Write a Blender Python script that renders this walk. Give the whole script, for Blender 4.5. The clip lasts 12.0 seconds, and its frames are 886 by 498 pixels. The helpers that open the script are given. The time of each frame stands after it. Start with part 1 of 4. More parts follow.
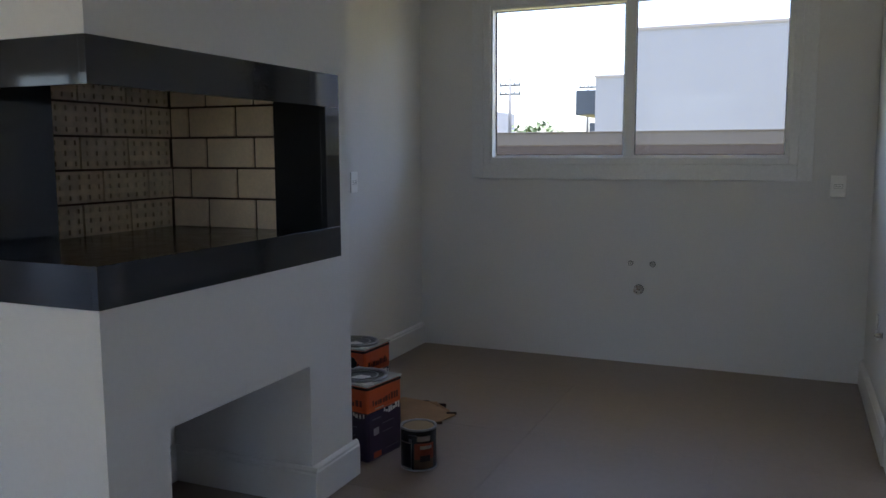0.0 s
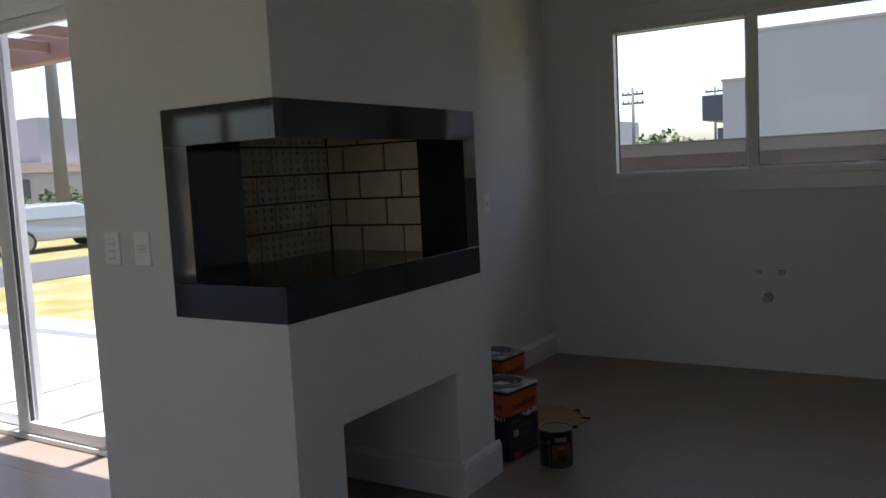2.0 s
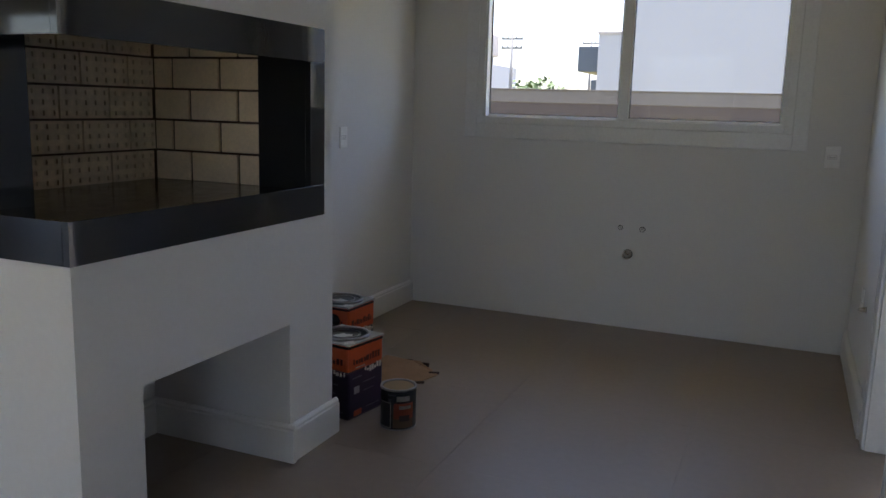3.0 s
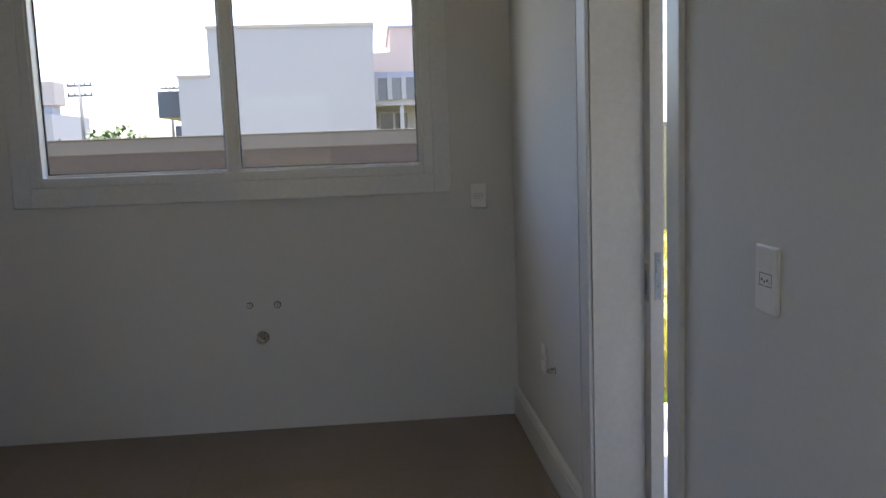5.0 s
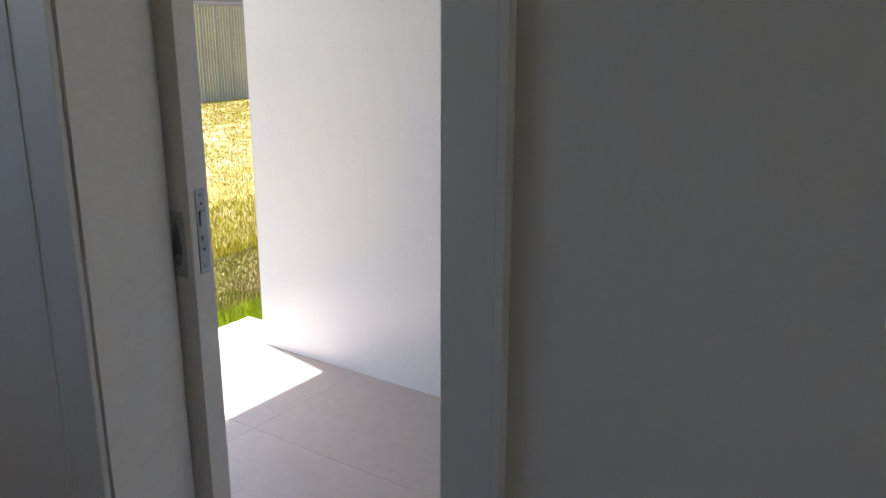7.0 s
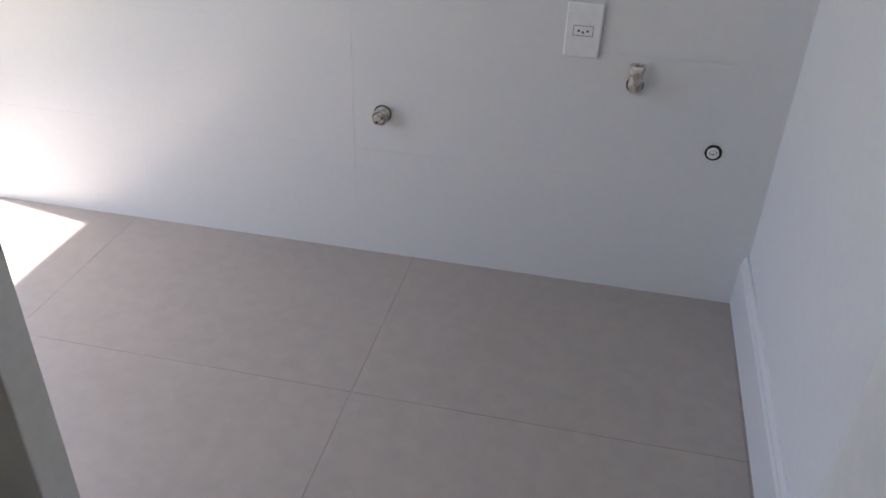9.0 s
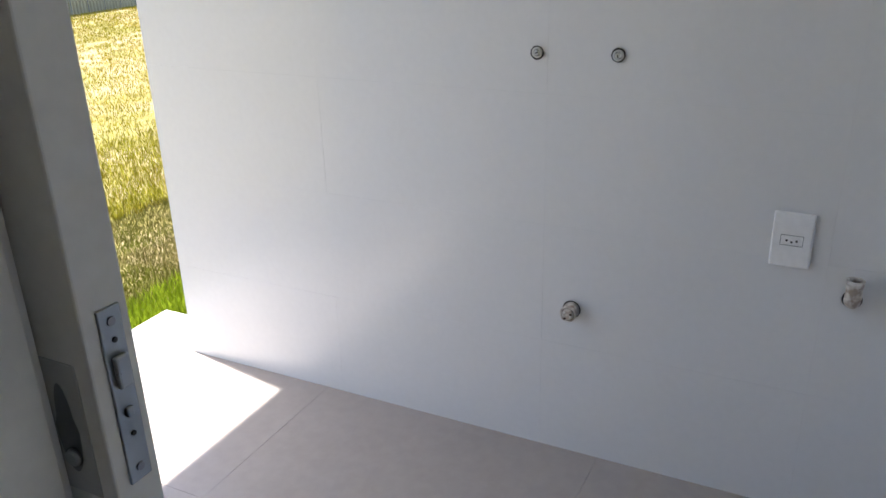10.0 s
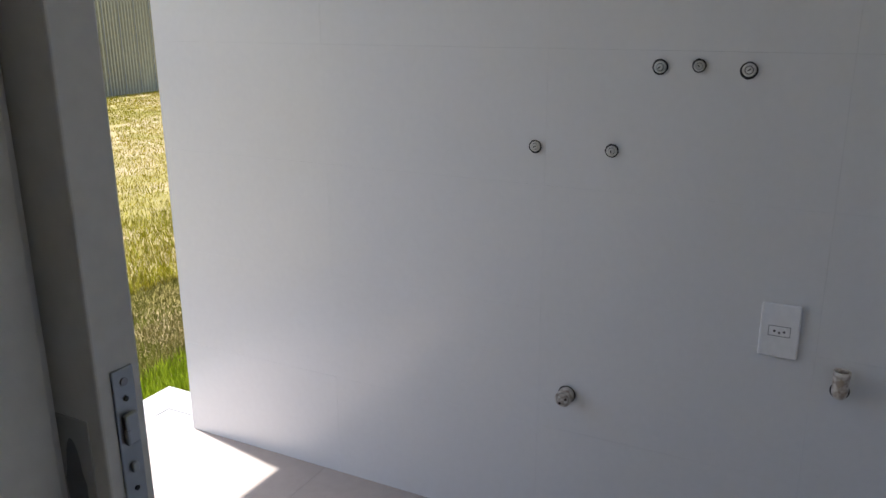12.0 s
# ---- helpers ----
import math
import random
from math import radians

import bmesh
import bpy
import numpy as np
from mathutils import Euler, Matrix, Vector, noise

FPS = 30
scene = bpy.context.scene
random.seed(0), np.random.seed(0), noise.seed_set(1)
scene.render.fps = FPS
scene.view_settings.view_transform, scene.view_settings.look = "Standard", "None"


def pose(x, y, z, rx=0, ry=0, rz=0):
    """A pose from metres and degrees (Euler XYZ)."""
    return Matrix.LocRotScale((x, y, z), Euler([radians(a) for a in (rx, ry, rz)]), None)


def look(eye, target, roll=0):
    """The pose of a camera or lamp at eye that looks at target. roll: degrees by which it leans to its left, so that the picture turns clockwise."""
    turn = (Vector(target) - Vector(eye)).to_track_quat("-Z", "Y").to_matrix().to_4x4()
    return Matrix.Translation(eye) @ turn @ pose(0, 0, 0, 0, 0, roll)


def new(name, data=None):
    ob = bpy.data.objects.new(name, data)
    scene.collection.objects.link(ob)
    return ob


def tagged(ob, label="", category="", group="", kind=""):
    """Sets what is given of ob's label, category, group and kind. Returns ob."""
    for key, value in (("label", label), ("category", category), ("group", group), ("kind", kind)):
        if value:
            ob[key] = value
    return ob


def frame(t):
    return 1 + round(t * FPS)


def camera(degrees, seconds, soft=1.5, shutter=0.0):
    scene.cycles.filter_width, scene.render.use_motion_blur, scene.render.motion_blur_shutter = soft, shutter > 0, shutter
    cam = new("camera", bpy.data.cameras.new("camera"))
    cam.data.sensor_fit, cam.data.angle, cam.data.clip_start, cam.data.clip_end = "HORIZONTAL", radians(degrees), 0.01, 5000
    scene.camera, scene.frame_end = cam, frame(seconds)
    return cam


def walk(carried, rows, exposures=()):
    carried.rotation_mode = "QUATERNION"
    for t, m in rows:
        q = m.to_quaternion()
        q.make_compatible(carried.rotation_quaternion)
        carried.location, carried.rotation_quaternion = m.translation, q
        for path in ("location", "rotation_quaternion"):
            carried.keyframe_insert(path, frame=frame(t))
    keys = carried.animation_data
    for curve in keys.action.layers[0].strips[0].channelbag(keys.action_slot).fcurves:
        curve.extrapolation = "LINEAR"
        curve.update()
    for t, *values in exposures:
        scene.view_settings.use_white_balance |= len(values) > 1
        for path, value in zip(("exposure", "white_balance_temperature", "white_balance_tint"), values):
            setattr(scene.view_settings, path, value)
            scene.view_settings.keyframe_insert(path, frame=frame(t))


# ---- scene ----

# ---------------------------------------------------------------- camera
cam = camera(57.1, 12.0)
PATH = [
    (0, (-0.407, -0.934, 1.28), (-1.187, 0.892, 1.045), -0.2),
    (0.5, (-0.34, -1.029, 1.288), (-0.945, 0.865, 1.076), -0.1),
    (1, (-0.285, -1.143, 1.291), (-0.977, 0.725, 1.119), -0.9),
    (1.5, (-0.291, -1.239, 1.305), (-1.348, 0.453, 1.159), -2.9),
    (2, (-0.299, -1.231, 1.327), (-1.352, 0.459, 1.136), -2.9),
    (2.5, (-0.339, -1.079, 1.292), (-1.227, 0.69, 1.007), -1.6),
    (2.7, (-0.359, -0.994, 1.305), (-1.189, 0.793, 0.959), -0.4),
    (4.3, (-0.463, -0.331, 1.317), (-0.864, 1.619, 1.133), 0.3),
    (4.5, (-0.526, -0.189, 1.328), (-0.799, 1.785, 1.159), -1.9),
    (5, (-0.669, 0.125, 1.331), (-0.506, 2.102, 1.081), -2.1),
    (5.5, (-0.722, 0.474, 1.321), (-0.266, 2.384, 0.942), -2.3),
    (6, (-0.798, 0.827, 1.291), (0.132, 2.55, 0.882), -1.1),
    (6.5, (-0.81, 1.141, 1.287), (0.593, 2.487, 0.817), 0.1),
    (7, (-0.697, 1.437, 1.258), (0.894, 2.524, 0.72), 0.1),
    (7.5, (-0.617, 1.664, 1.244), (1.113, 2.491, 0.677), 1.1),
    (9.3, (-0.223, 2.105, 1.142), (1.416, 2.419, 0.039), 2.1),
    (9.5, (-0.21, 2.102, 1.153), (1.473, 2.516, 0.155), 0.1),
    (9.8, (-0.162, 2.106, 1.208), (1.55, 2.709, 0.368), -1.4),
    (10, (-0.163, 2.096, 1.24), (1.482, 2.934, 0.471), -1.6),
    (10.5, (-0.103, 2.078, 1.267), (1.425, 3.21, 0.647), -0.6),
    (11, (-0.085, 2.068, 1.267), (1.487, 3.151, 0.669), 0.2),
    (11.5, (-0.102, 2.087, 1.292), (1.512, 3.099, 0.681), -0.4),
    (12, (-0.211, 2.053, 1.255), (1.491, 2.935, 0.686), -0.3),
]
EXPOSURES = [
    (0, 2.45, 5800, 16), (0.5, 3.12, 6050, 17), (1.0, 3.32, 6150, 16), (1.5, 2.79, 6220, 16), (2.0, 1.52, 6120, 15), (2.5, 2.04, 6120, 17),
    (4.5, 2.87, 6070, 17), (5.0, 2.42, 6150, 17), (5.5, 1.84, 6230, 16), (6.0, 2.27, 6420, 16), (6.5, 2.20, 6350, 16), (7.0, 1.97, 6500, 16),
    (7.5, 2.05, 6550, 16), (9.5, 2.10, 6580, 15), (10.0, 1.87, 6280, 13), (10.5, 1.49, 6300, 14), (11.0, 1.32, 6300, 14), (12, 1.34, 6250, 15)]
walk(cam, [(t, look(eye, target, roll)) for t, eye, target, roll in PATH], EXPOSURES)

# ---------------------------------------------------------------- world, sun
SUN_DIR = Vector((0.073, 0.397, 2.652)).normalized()      # towards the sun
world = bpy.data.worlds.new("sky")
scene.world = world
world.use_nodes = True
wn = world.node_tree
sky = wn.nodes.new("ShaderNodeTexSky")
sky.sky_type, sky.sun_disc = 'NISHITA', False
sky.sun_elevation = math.asin(SUN_DIR.z)
sky.sun_rotation = math.atan2(SUN_DIR.x, SUN_DIR.y)
sky.air_density, sky.dust_density = 1.0, 2.5
wn.nodes["Background"].inputs["Strength"].default_value = 0.15
wn.links.new(sky.outputs[0], wn.nodes["Background"].inputs["Color"])
sun = new("sun", bpy.data.lights.new("sun", "SUN"))
sun.data.energy, sun.data.angle, sun.data.color = 4.2, radians(0.55), (1.0, 0.96, 0.9)
sun.matrix_world = look((0, 0, 30), Vector((0, 0, 30)) - SUN_DIR)


# ---------------------------------------------------------------- materials
def mat(name, color, rough=0.6, metal=0.0, var=0.06, scale=6.0, fine=0.03, fscale=60.0, bump=0.0, bscale=120.0,
        color2=None, island=0.0, spec=0.5, rvar=0.0, coat=0.0):
    """Two scales of colour variation, optional second colour in patches, fine bump."""
    m = bpy.data.materials.new(name)
    m.use_nodes = True
    t = m.node_tree
    n, l = t.nodes, t.links
    b = n["Principled BSDF"]
    geo = n.new("ShaderNodeNewGeometry")
    def tex(sc, det=4.0):
        k = n.new("ShaderNodeTexNoise")
        k.inputs["Scale"].default_value, k.inputs["Detail"].default_value = sc, det
        l.new(geo.outputs["Position"], k.inputs["Vector"])
        return k
    big, small = tex(scale), tex(fscale, 2.0)
    base = n.new("ShaderNodeMix"); base.data_type = 'RGBA'
    c2 = color2 if color2 else tuple(c * (1 - var) for c in color)
    base.inputs["A"].default_value, base.inputs["B"].default_value = (*color, 1), (*c2, 1)
    ramp = n.new("ShaderNodeMapRange")
    ramp.inputs["From Min"].default_value, ramp.inputs["From Max"].default_value = (0.42, 0.62) if color2 else (0.3, 0.7)
    l.new(big.outputs["Fac"], ramp.inputs["Value"])
    l.new(ramp.outputs["Result"], base.inputs["Factor"])
    val = n.new("ShaderNodeMapRange")
    val.inputs["From Min"].default_value, val.inputs["From Max"].default_value = 0.3, 0.7
    val.inputs["To Min"].default_value, val.inputs["To Max"].default_value = 1 - fine, 1 + fine
    l.new(small.outputs["Fac"], val.inputs["Value"])
    hsv = n.new("ShaderNodeHueSaturation")
    l.new(base.outputs["Result"], hsv.inputs["Color"])
    if island:
        info = n.new("ShaderNodeObjectInfo")
        isl = n.new("ShaderNodeMath"); isl.operation = 'ADD'
        l.new(info.outputs["Random"], isl.inputs[0]); l.new(geo.outputs["Random Per Island"], isl.inputs[1])
        fr = n.new("ShaderNodeMath"); fr.operation = 'FRACT'
        l.new(isl.outputs[0], fr.inputs[0])
        mr = n.new("ShaderNodeMapRange")
        mr.inputs["To Min"].default_value, mr.inputs["To Max"].default_value = 1 - island, 1 + island
        l.new(fr.outputs[0], mr.inputs["Value"])
        mul = n.new("ShaderNodeMath"); mul.operation = 'MULTIPLY'
        l.new(val.outputs["Result"], mul.inputs[0]); l.new(mr.outputs["Result"], mul.inputs[1])
        l.new(mul.outputs[0], hsv.inputs["Value"])
    else:
        l.new(val.outputs["Result"], hsv.inputs["Value"])
    l.new(hsv.outputs["Color"], b.inputs["Base Color"])
    b.inputs["Roughness"].default_value, b.inputs["Metallic"].default_value = rough, metal
    b.inputs["Specular IOR Level"].default_value = spec
    b.inputs["Coat Weight"].default_value = coat
    if rvar:
        rr = n.new("ShaderNodeMapRange")
        rr.inputs["From Min"].default_value, rr.inputs["From Max"].default_value = 0.3, 0.7
        rr.inputs["To Min"].default_value, rr.inputs["To Max"].default_value = max(0, rough - rvar), rough + rvar
        l.new(big.outputs["Fac"], rr.inputs["Value"]); l.new(rr.outputs["Result"], b.inputs["Roughness"])
    if bump:
        bt = tex(bscale, 3.0)
        bm_ = n.new("ShaderNodeBump")
        bm_.inputs["Strength"].default_value, bm_.inputs["Distance"].default_value = bump, 0.004
        l.new(bt.outputs["Fac"], bm_.inputs["Height"]); l.new(bm_.outputs["Normal"], b.inputs["Normal"])
    return m


def glass_mat(name, tint=(0.97, 0.975, 0.97), base=0.035):
    m = bpy.data.materials.new(name)
    m.use_nodes = True
    n, l = m.node_tree.nodes, m.node_tree.links
    n.remove(n["Principled BSDF"])
    tr, gl, mx, lw, pw, ma = (n.new(k) for k in ("ShaderNodeBsdfTransparent", "ShaderNodeBsdfGlossy", "ShaderNodeMixShader",
                                                 "ShaderNodeLayerWeight", "ShaderNodeMath", "ShaderNodeMath"))
    tr.inputs["Color"].default_value = (*tint, 1)
    gl.inputs["Roughness"].default_value = 0.0
    lw.inputs["Blend"].default_value = 0.5
    pw.operation, ma.operation = 'POWER', 'MULTIPLY_ADD'
    pw.inputs[1].default_value = 5.0
    ma.inputs[1].default_value, ma.inputs[2].default_value = 0.9, base
    l.new(lw.outputs["Facing"], pw.inputs[0]); l.new(pw.outputs[0], ma.inputs[0]); l.new(ma.outputs[0], mx.inputs[0])
    l.new(tr.outputs[0], mx.inputs[1]); l.new(gl.outputs[0], mx.inputs[2])
    l.new(mx.outputs[0], n["Material Output"].inputs["Surface"])
    return m


M = {
    "wall": mat("painted_plaster", (0.77, 0.765, 0.755), 0.7, var=0.05, scale=0.9, fine=0.012, bump=0.1, bscale=220),
    "ceiling": mat("ceiling_paint", (0.85, 0.85, 0.84), 0.85, var=0.03, scale=1.5),
    "trim": mat("white_lacquer", (0.76, 0.76, 0.75), 0.32, var=0.03, scale=3, fine=0.01),
    "leaf": mat("door_lacquer", (0.8, 0.785, 0.745), 0.38, var=0.04, scale=3, bump=0.05, bscale=40),
    "pvc": mat("white_pvc", (0.78, 0.79, 0.8), 0.28, var=0.02, scale=4),
    "gasket": mat("black_gasket", (0.02, 0.02, 0.02), 0.6),
    "granite": mat("black_granite", (0.024, 0.025, 0.029), 0.05, var=0.1, scale=180, fine=0.05, fscale=400),
    "firebrick": mat("firebrick", (0.8, 0.66, 0.49), 0.9, var=0.12, scale=9, fine=0.05, fscale=90, bump=0.4, bscale=150, island=0.06),
    "firebrick_holed": mat("holed_firebrick", (0.74, 0.62, 0.46), 0.92, var=0.2, scale=12, fine=0.08, bump=0.5, bscale=150, island=0.08),
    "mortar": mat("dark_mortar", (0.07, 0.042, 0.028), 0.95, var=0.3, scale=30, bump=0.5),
    "hearth": mat("hearth_slab", (0.03, 0.026, 0.023), 0.17, var=0.4, scale=15, fine=0.1, rvar=0.05),
    "floor": mat("porcelain_floor", (0.262, 0.209, 0.17), 0.42, var=0.06, scale=1.1, fine=0.03, fscale=30, island=0.012),
    "grout": mat("grout", (0.225, 0.18, 0.148), 0.9),
    "wtile": mat("white_wall_tile", (0.8, 0.8, 0.79), 0.2, var=0.02, scale=2, fine=0.01),
    "wgrout": mat("white_grout", (0.8, 0.8, 0.79), 0.4),
    "plastic": mat("white_plastic", (0.9, 0.9, 0.89), 0.28, var=0.02),
    "plastic_gap": mat("plate_gap", (0.2, 0.2, 0.2), 0.6),
    "plastic_dark": mat("dark_slot", (0.02, 0.02, 0.02), 0.5),
    "pvc_pipe": mat("pipe_plastic", (0.7, 0.66, 0.6), 0.45, var=0.2, scale=70, color2=(0.36, 0.29, 0.23)),
    "plug": mat("plug_plastic", (0.8, 0.79, 0.75), 0.4, var=0.2, scale=60),
    "steel": mat("brushed_steel", (0.42, 0.45, 0.47), 0.35, 1.0, var=0.15, scale=20, rvar=0.1),
    "satin_shade": mat("shaded_satin_steel", (0.2, 0.21, 0.22), 0.35, 0.3, var=0.1, scale=20),
    "satin_pale": mat("pale_satin_steel", (0.5, 0.5, 0.49), 0.35, 0.2, var=0.06, scale=20),
    "porch_tile": mat("pale_porch_tile", (0.4, 0.355, 0.315), 0.4, var=0.07, scale=1.1, fine=0.04, fscale=30, island=0.02),
    "grass_mown": mat("mown_grass_blades", (0.17, 0.15, 0.042), 0.9, scale=3, fine=0.12, fscale=9, color2=(0.15, 0.165, 0.02), island=0.2, spec=0.1),
    "thatch": mat("bleached_straw", (0.62, 0.57, 0.45), 0.9, var=0.3, scale=6, island=0.3, spec=0.1),
    "car_glass": mat("car_window_glass", (0.3, 0.32, 0.33), 0.1),
    "tin_metal": mat("tin_lid", (0.34, 0.34, 0.35), 0.3, 1.0, var=0.3, scale=12),
    "tin_white": mat("white_spill", (0.7, 0.69, 0.66), 0.5, var=0.1, scale=15),
    "tin_orange": mat("orange_print", (0.54, 0.09, 0.022), 0.35, var=0.1, scale=8),
    "tin_purple": mat("purple_print", (0.028, 0.012, 0.04), 0.35, var=0.3, scale=9),
    "tin_black": mat("black_print", (0.012, 0.012, 0.015), 0.5, spec=0.3),
    "tin_gold": mat("gold_print", (0.32, 0.22, 0.1), 0.4, 0.4, var=0.15),
    "tin_gray": mat("gray_print", (0.12, 0.12, 0.14), 0.4),
    "tin_top": mat("smeared_tin_top", (0.5, 0.49, 0.47), 0.5, var=0.35, scale=18),
    "tin_dark": mat("dark_lid", (0.07, 0.07, 0.075), 0.35, 0.6, var=0.4, scale=25),
    "tin_maroon": mat("maroon_print", (0.09, 0.012, 0.01), 0.4),
    "tin_red": mat("red_print", (0.3, 0.06, 0.025), 0.4, var=0.15),
    "tin_brown": mat("brown_print", (0.13, 0.075, 0.035), 0.4, var=0.2),
    "tin_navy": mat("slate_print", (0.02, 0.023, 0.032), 0.45),
    "bag": mat("dark_plastic_bag", (0.02, 0.022, 0.03), 0.35, var=0.3, scale=20),
    "cardboard": mat("cardboard", (0.33, 0.2, 0.11), 0.85, var=0.2, scale=8, bump=0.2),
    "cardboard_dark": mat("stained_cardboard", (0.05, 0.03, 0.025), 0.8),
    "paving": mat("pale_paving", (0.6, 0.58, 0.55), 0.6, var=0.08, scale=2, fine=0.04),
    "patio": mat("patio_tile", (0.6, 0.58, 0.555), 0.5, var=0.08, scale=2, fine=0.04),
    "curb": mat("pale_granite", (0.36, 0.36, 0.35), 0.6, var=0.2, scale=220, fine=0.12, fscale=400),
    "wood": mat("red_wood", (0.2, 0.105, 0.075), 0.55, var=0.25, scale=5, fine=0.1, bump=0.2, bscale=40),
    "soil": mat("lawn_ground", (0.175, 0.15, 0.032), 0.95, scale=1.6, fine=0.2, fscale=25, color2=(0.26, 0.21, 0.1), bump=0.8, bscale=30),
    "grass": mat("grass_blades", (0.225, 0.2, 0.009), 0.9, scale=1.7, fine=0.12, fscale=9, color2=(0.28, 0.215, 0.022), island=0.3, spec=0.1),
    "grass_tall": mat("tall_grass_blades", (0.27, 0.25, 0.018), 0.8, scale=2.5, fine=0.15, fscale=12, color2=(0.2, 0.185, 0.014), island=0.35, spec=0.1),
    "grass_green": mat("green_grass_blades", (0.26, 0.335, 0.012), 0.7, var=0.25, scale=2, island=0.25, spec=0.15),
    "asphalt": mat("asphalt", (0.07, 0.07, 0.07), 0.9, var=0.2, scale=0.8, fine=0.15),
    "fence": mat("fence_sheet", (0.33, 0.31, 0.205), 0.6, var=0.2, scale=1.2, fine=0.06, fscale=14, island=0.06),
    "plaster_beige": mat("beige_plaster", (0.115, 0.104, 0.097), 0.9, var=0.12, scale=1.0, fine=0.05),
    "plaster_brown": mat("brown_plaster", (0.062, 0.049, 0.045), 0.9, var=0.2, scale=1.0, fine=0.05),
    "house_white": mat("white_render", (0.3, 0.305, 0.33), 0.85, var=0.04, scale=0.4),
    "house_beige": mat("beige_render", (0.46, 0.365, 0.31), 0.9, var=0.08, scale=0.5),
    "house_gray": mat("gray_render", (0.36, 0.33, 0.32), 0.9, var=0.1, scale=0.5),
    "house_dark": mat("dark_cladding", (0.06, 0.075, 0.1), 0.5, var=0.2, scale=0.5),
    "roof_tin": mat("gray_sheet_roof", (0.14, 0.15, 0.17), 0.5, var=0.15, scale=1),
    "win_dark": mat("window_glass_far", (0.1, 0.1, 0.1), 0.1),
    "bark": mat("bark", (0.13, 0.1, 0.07), 0.9, var=0.4, scale=12, bump=0.8, bscale=30),
    "frond": mat("palm_frond", (0.075, 0.09, 0.03), 0.6, var=0.4, scale=1.5, island=0.3),
    "frond_dry": mat("dry_palm_frond", (0.16, 0.12, 0.07), 0.8, var=0.4, scale=1.5, island=0.3),
    "foliage": mat("foliage", (0.06, 0.1, 0.02), 0.7, var=0.4, scale=1.2, island=0.4),
    "concrete": mat("pole_concrete", (0.17, 0.165, 0.16), 0.9, var=0.15, scale=3),
    "car_paint": mat("silver_paint", (0.42, 0.43, 0.45), 0.25, 0.1, coat=0.6),
    "rubber": mat("tyre_rubber", (0.02, 0.02, 0.02), 0.8),
}
GLASS = glass_mat("clear_glass")
GLASS_CLEAR = glass_mat("kitchen_window_glass", base=0.012)


# ---------------------------------------------------------------- mesh helpers
def part(name, bm, material, parent=None, label=""):
    me = bpy.data.meshes.new(name)
    bmesh.ops.recalc_face_normals(bm, faces=bm.faces)
    bm.to_mesh(me)
    bm.free()
    me.materials.append(material)
    ob = new(name, me)
    ob.parent = parent
    return tagged(ob, label) if label else ob


def box(x0, x1, y0, y1, z0, z1, bev=0.0, bm=None, seg=2):
    own = bmesh.new()
    bmesh.ops.create_cube(own, size=1)
    for v in own.verts:
        v.co = Vector((x0 + (v.co.x + .5) * (x1 - x0), y0 + (v.co.y + .5) * (y1 - y0), z0 + (v.co.z + .5) * (z1 - z0)))
    if bev:
        bmesh.ops.bevel(own, geom=own.edges[:], offset=bev, segments=seg, affect='EDGES', profile=0.5)
    if bm is None:
        return own
    tmp = bpy.data.meshes.new("tmp")
    own.to_mesh(tmp); own.free()
    bm.from_mesh(tmp)
    bpy.data.meshes.remove(tmp)
    return bm


def boxes(rows, bev=0.0):
    bm = bmesh.new()
    for r in rows:
        box(*r, bev=bev, bm=bm)
    return bm


def cyl(center, axis, r, length, seg=24, r2=None, bm=None, bev=0.0):
    """A capped cylinder from center along axis ('x','y','z' or '-x'...)."""
    own = bmesh.new()
    bmesh.ops.create_cone(own, cap_ends=True, segments=seg, radius1=r, radius2=r if r2 is None else r2, depth=length)
    if bev:
        bmesh.ops.bevel(own, geom=[e for e in own.edges if abs(e.verts[0].co.z - e.verts[1].co.z) < 1e-6], offset=bev, segments=2, affect='EDGES')
    bmesh.ops.translate(own, verts=own.verts, vec=(0, 0, length / 2))
    q = {"z": Euler((0, 0, 0)), "-z": Euler((math.pi, 0, 0)), "x": Euler((0, math.pi / 2, 0)), "-x": Euler((0, -math.pi / 2, 0)),
         "y": Euler((-math.pi / 2, 0, 0)), "-y": Euler((math.pi / 2, 0, 0))}[axis]
    bmesh.ops.transform(own, verts=own.verts, matrix=Matrix.Translation(center) @ q.to_matrix().to_4x4())
    for f in own.faces:
        f.smooth = len(f.verts) == 4
    if bm is None:
        return own
    tmp = bpy.data.meshes.new("tmp")
    own.to_mesh(tmp); own.free()
    bm.from_mesh(tmp)
    bpy.data.meshes.remove(tmp)
    return bm


def ring(center, axis, r0, r1, h, seg=32):
    """A flat ring with thickness, standing out along axis."""
    bm = bmesh.new()
    loops = []
    for rr, zz in ((r0, 0), (r0, h), (r1, h), (r1, 0)):
        loops.append([bm.verts.new((rr * math.cos(2 * math.pi * i / seg), rr * math.sin(2 * math.pi * i / seg), zz)) for i in range(seg)])
    for a in range(4):
        A, B = loops[a], loops[(a + 1) % 4]
        for i in range(seg):
            bm.faces.new((A[i], A[(i + 1) % seg], B[(i + 1) % seg], B[i]))
    q = {"z": Euler((0, 0, 0)), "-x": Euler((0, -math.pi / 2, 0)), "-y": Euler((math.pi / 2, 0, 0)), "x": Euler((0, math.pi / 2, 0))}[axis]
    bmesh.ops.transform(bm, verts=bm.verts, matrix=Matrix.Translation(center) @ q.to_matrix().to_4x4())
    for f in bm.faces:
        f.smooth = True
    return bm


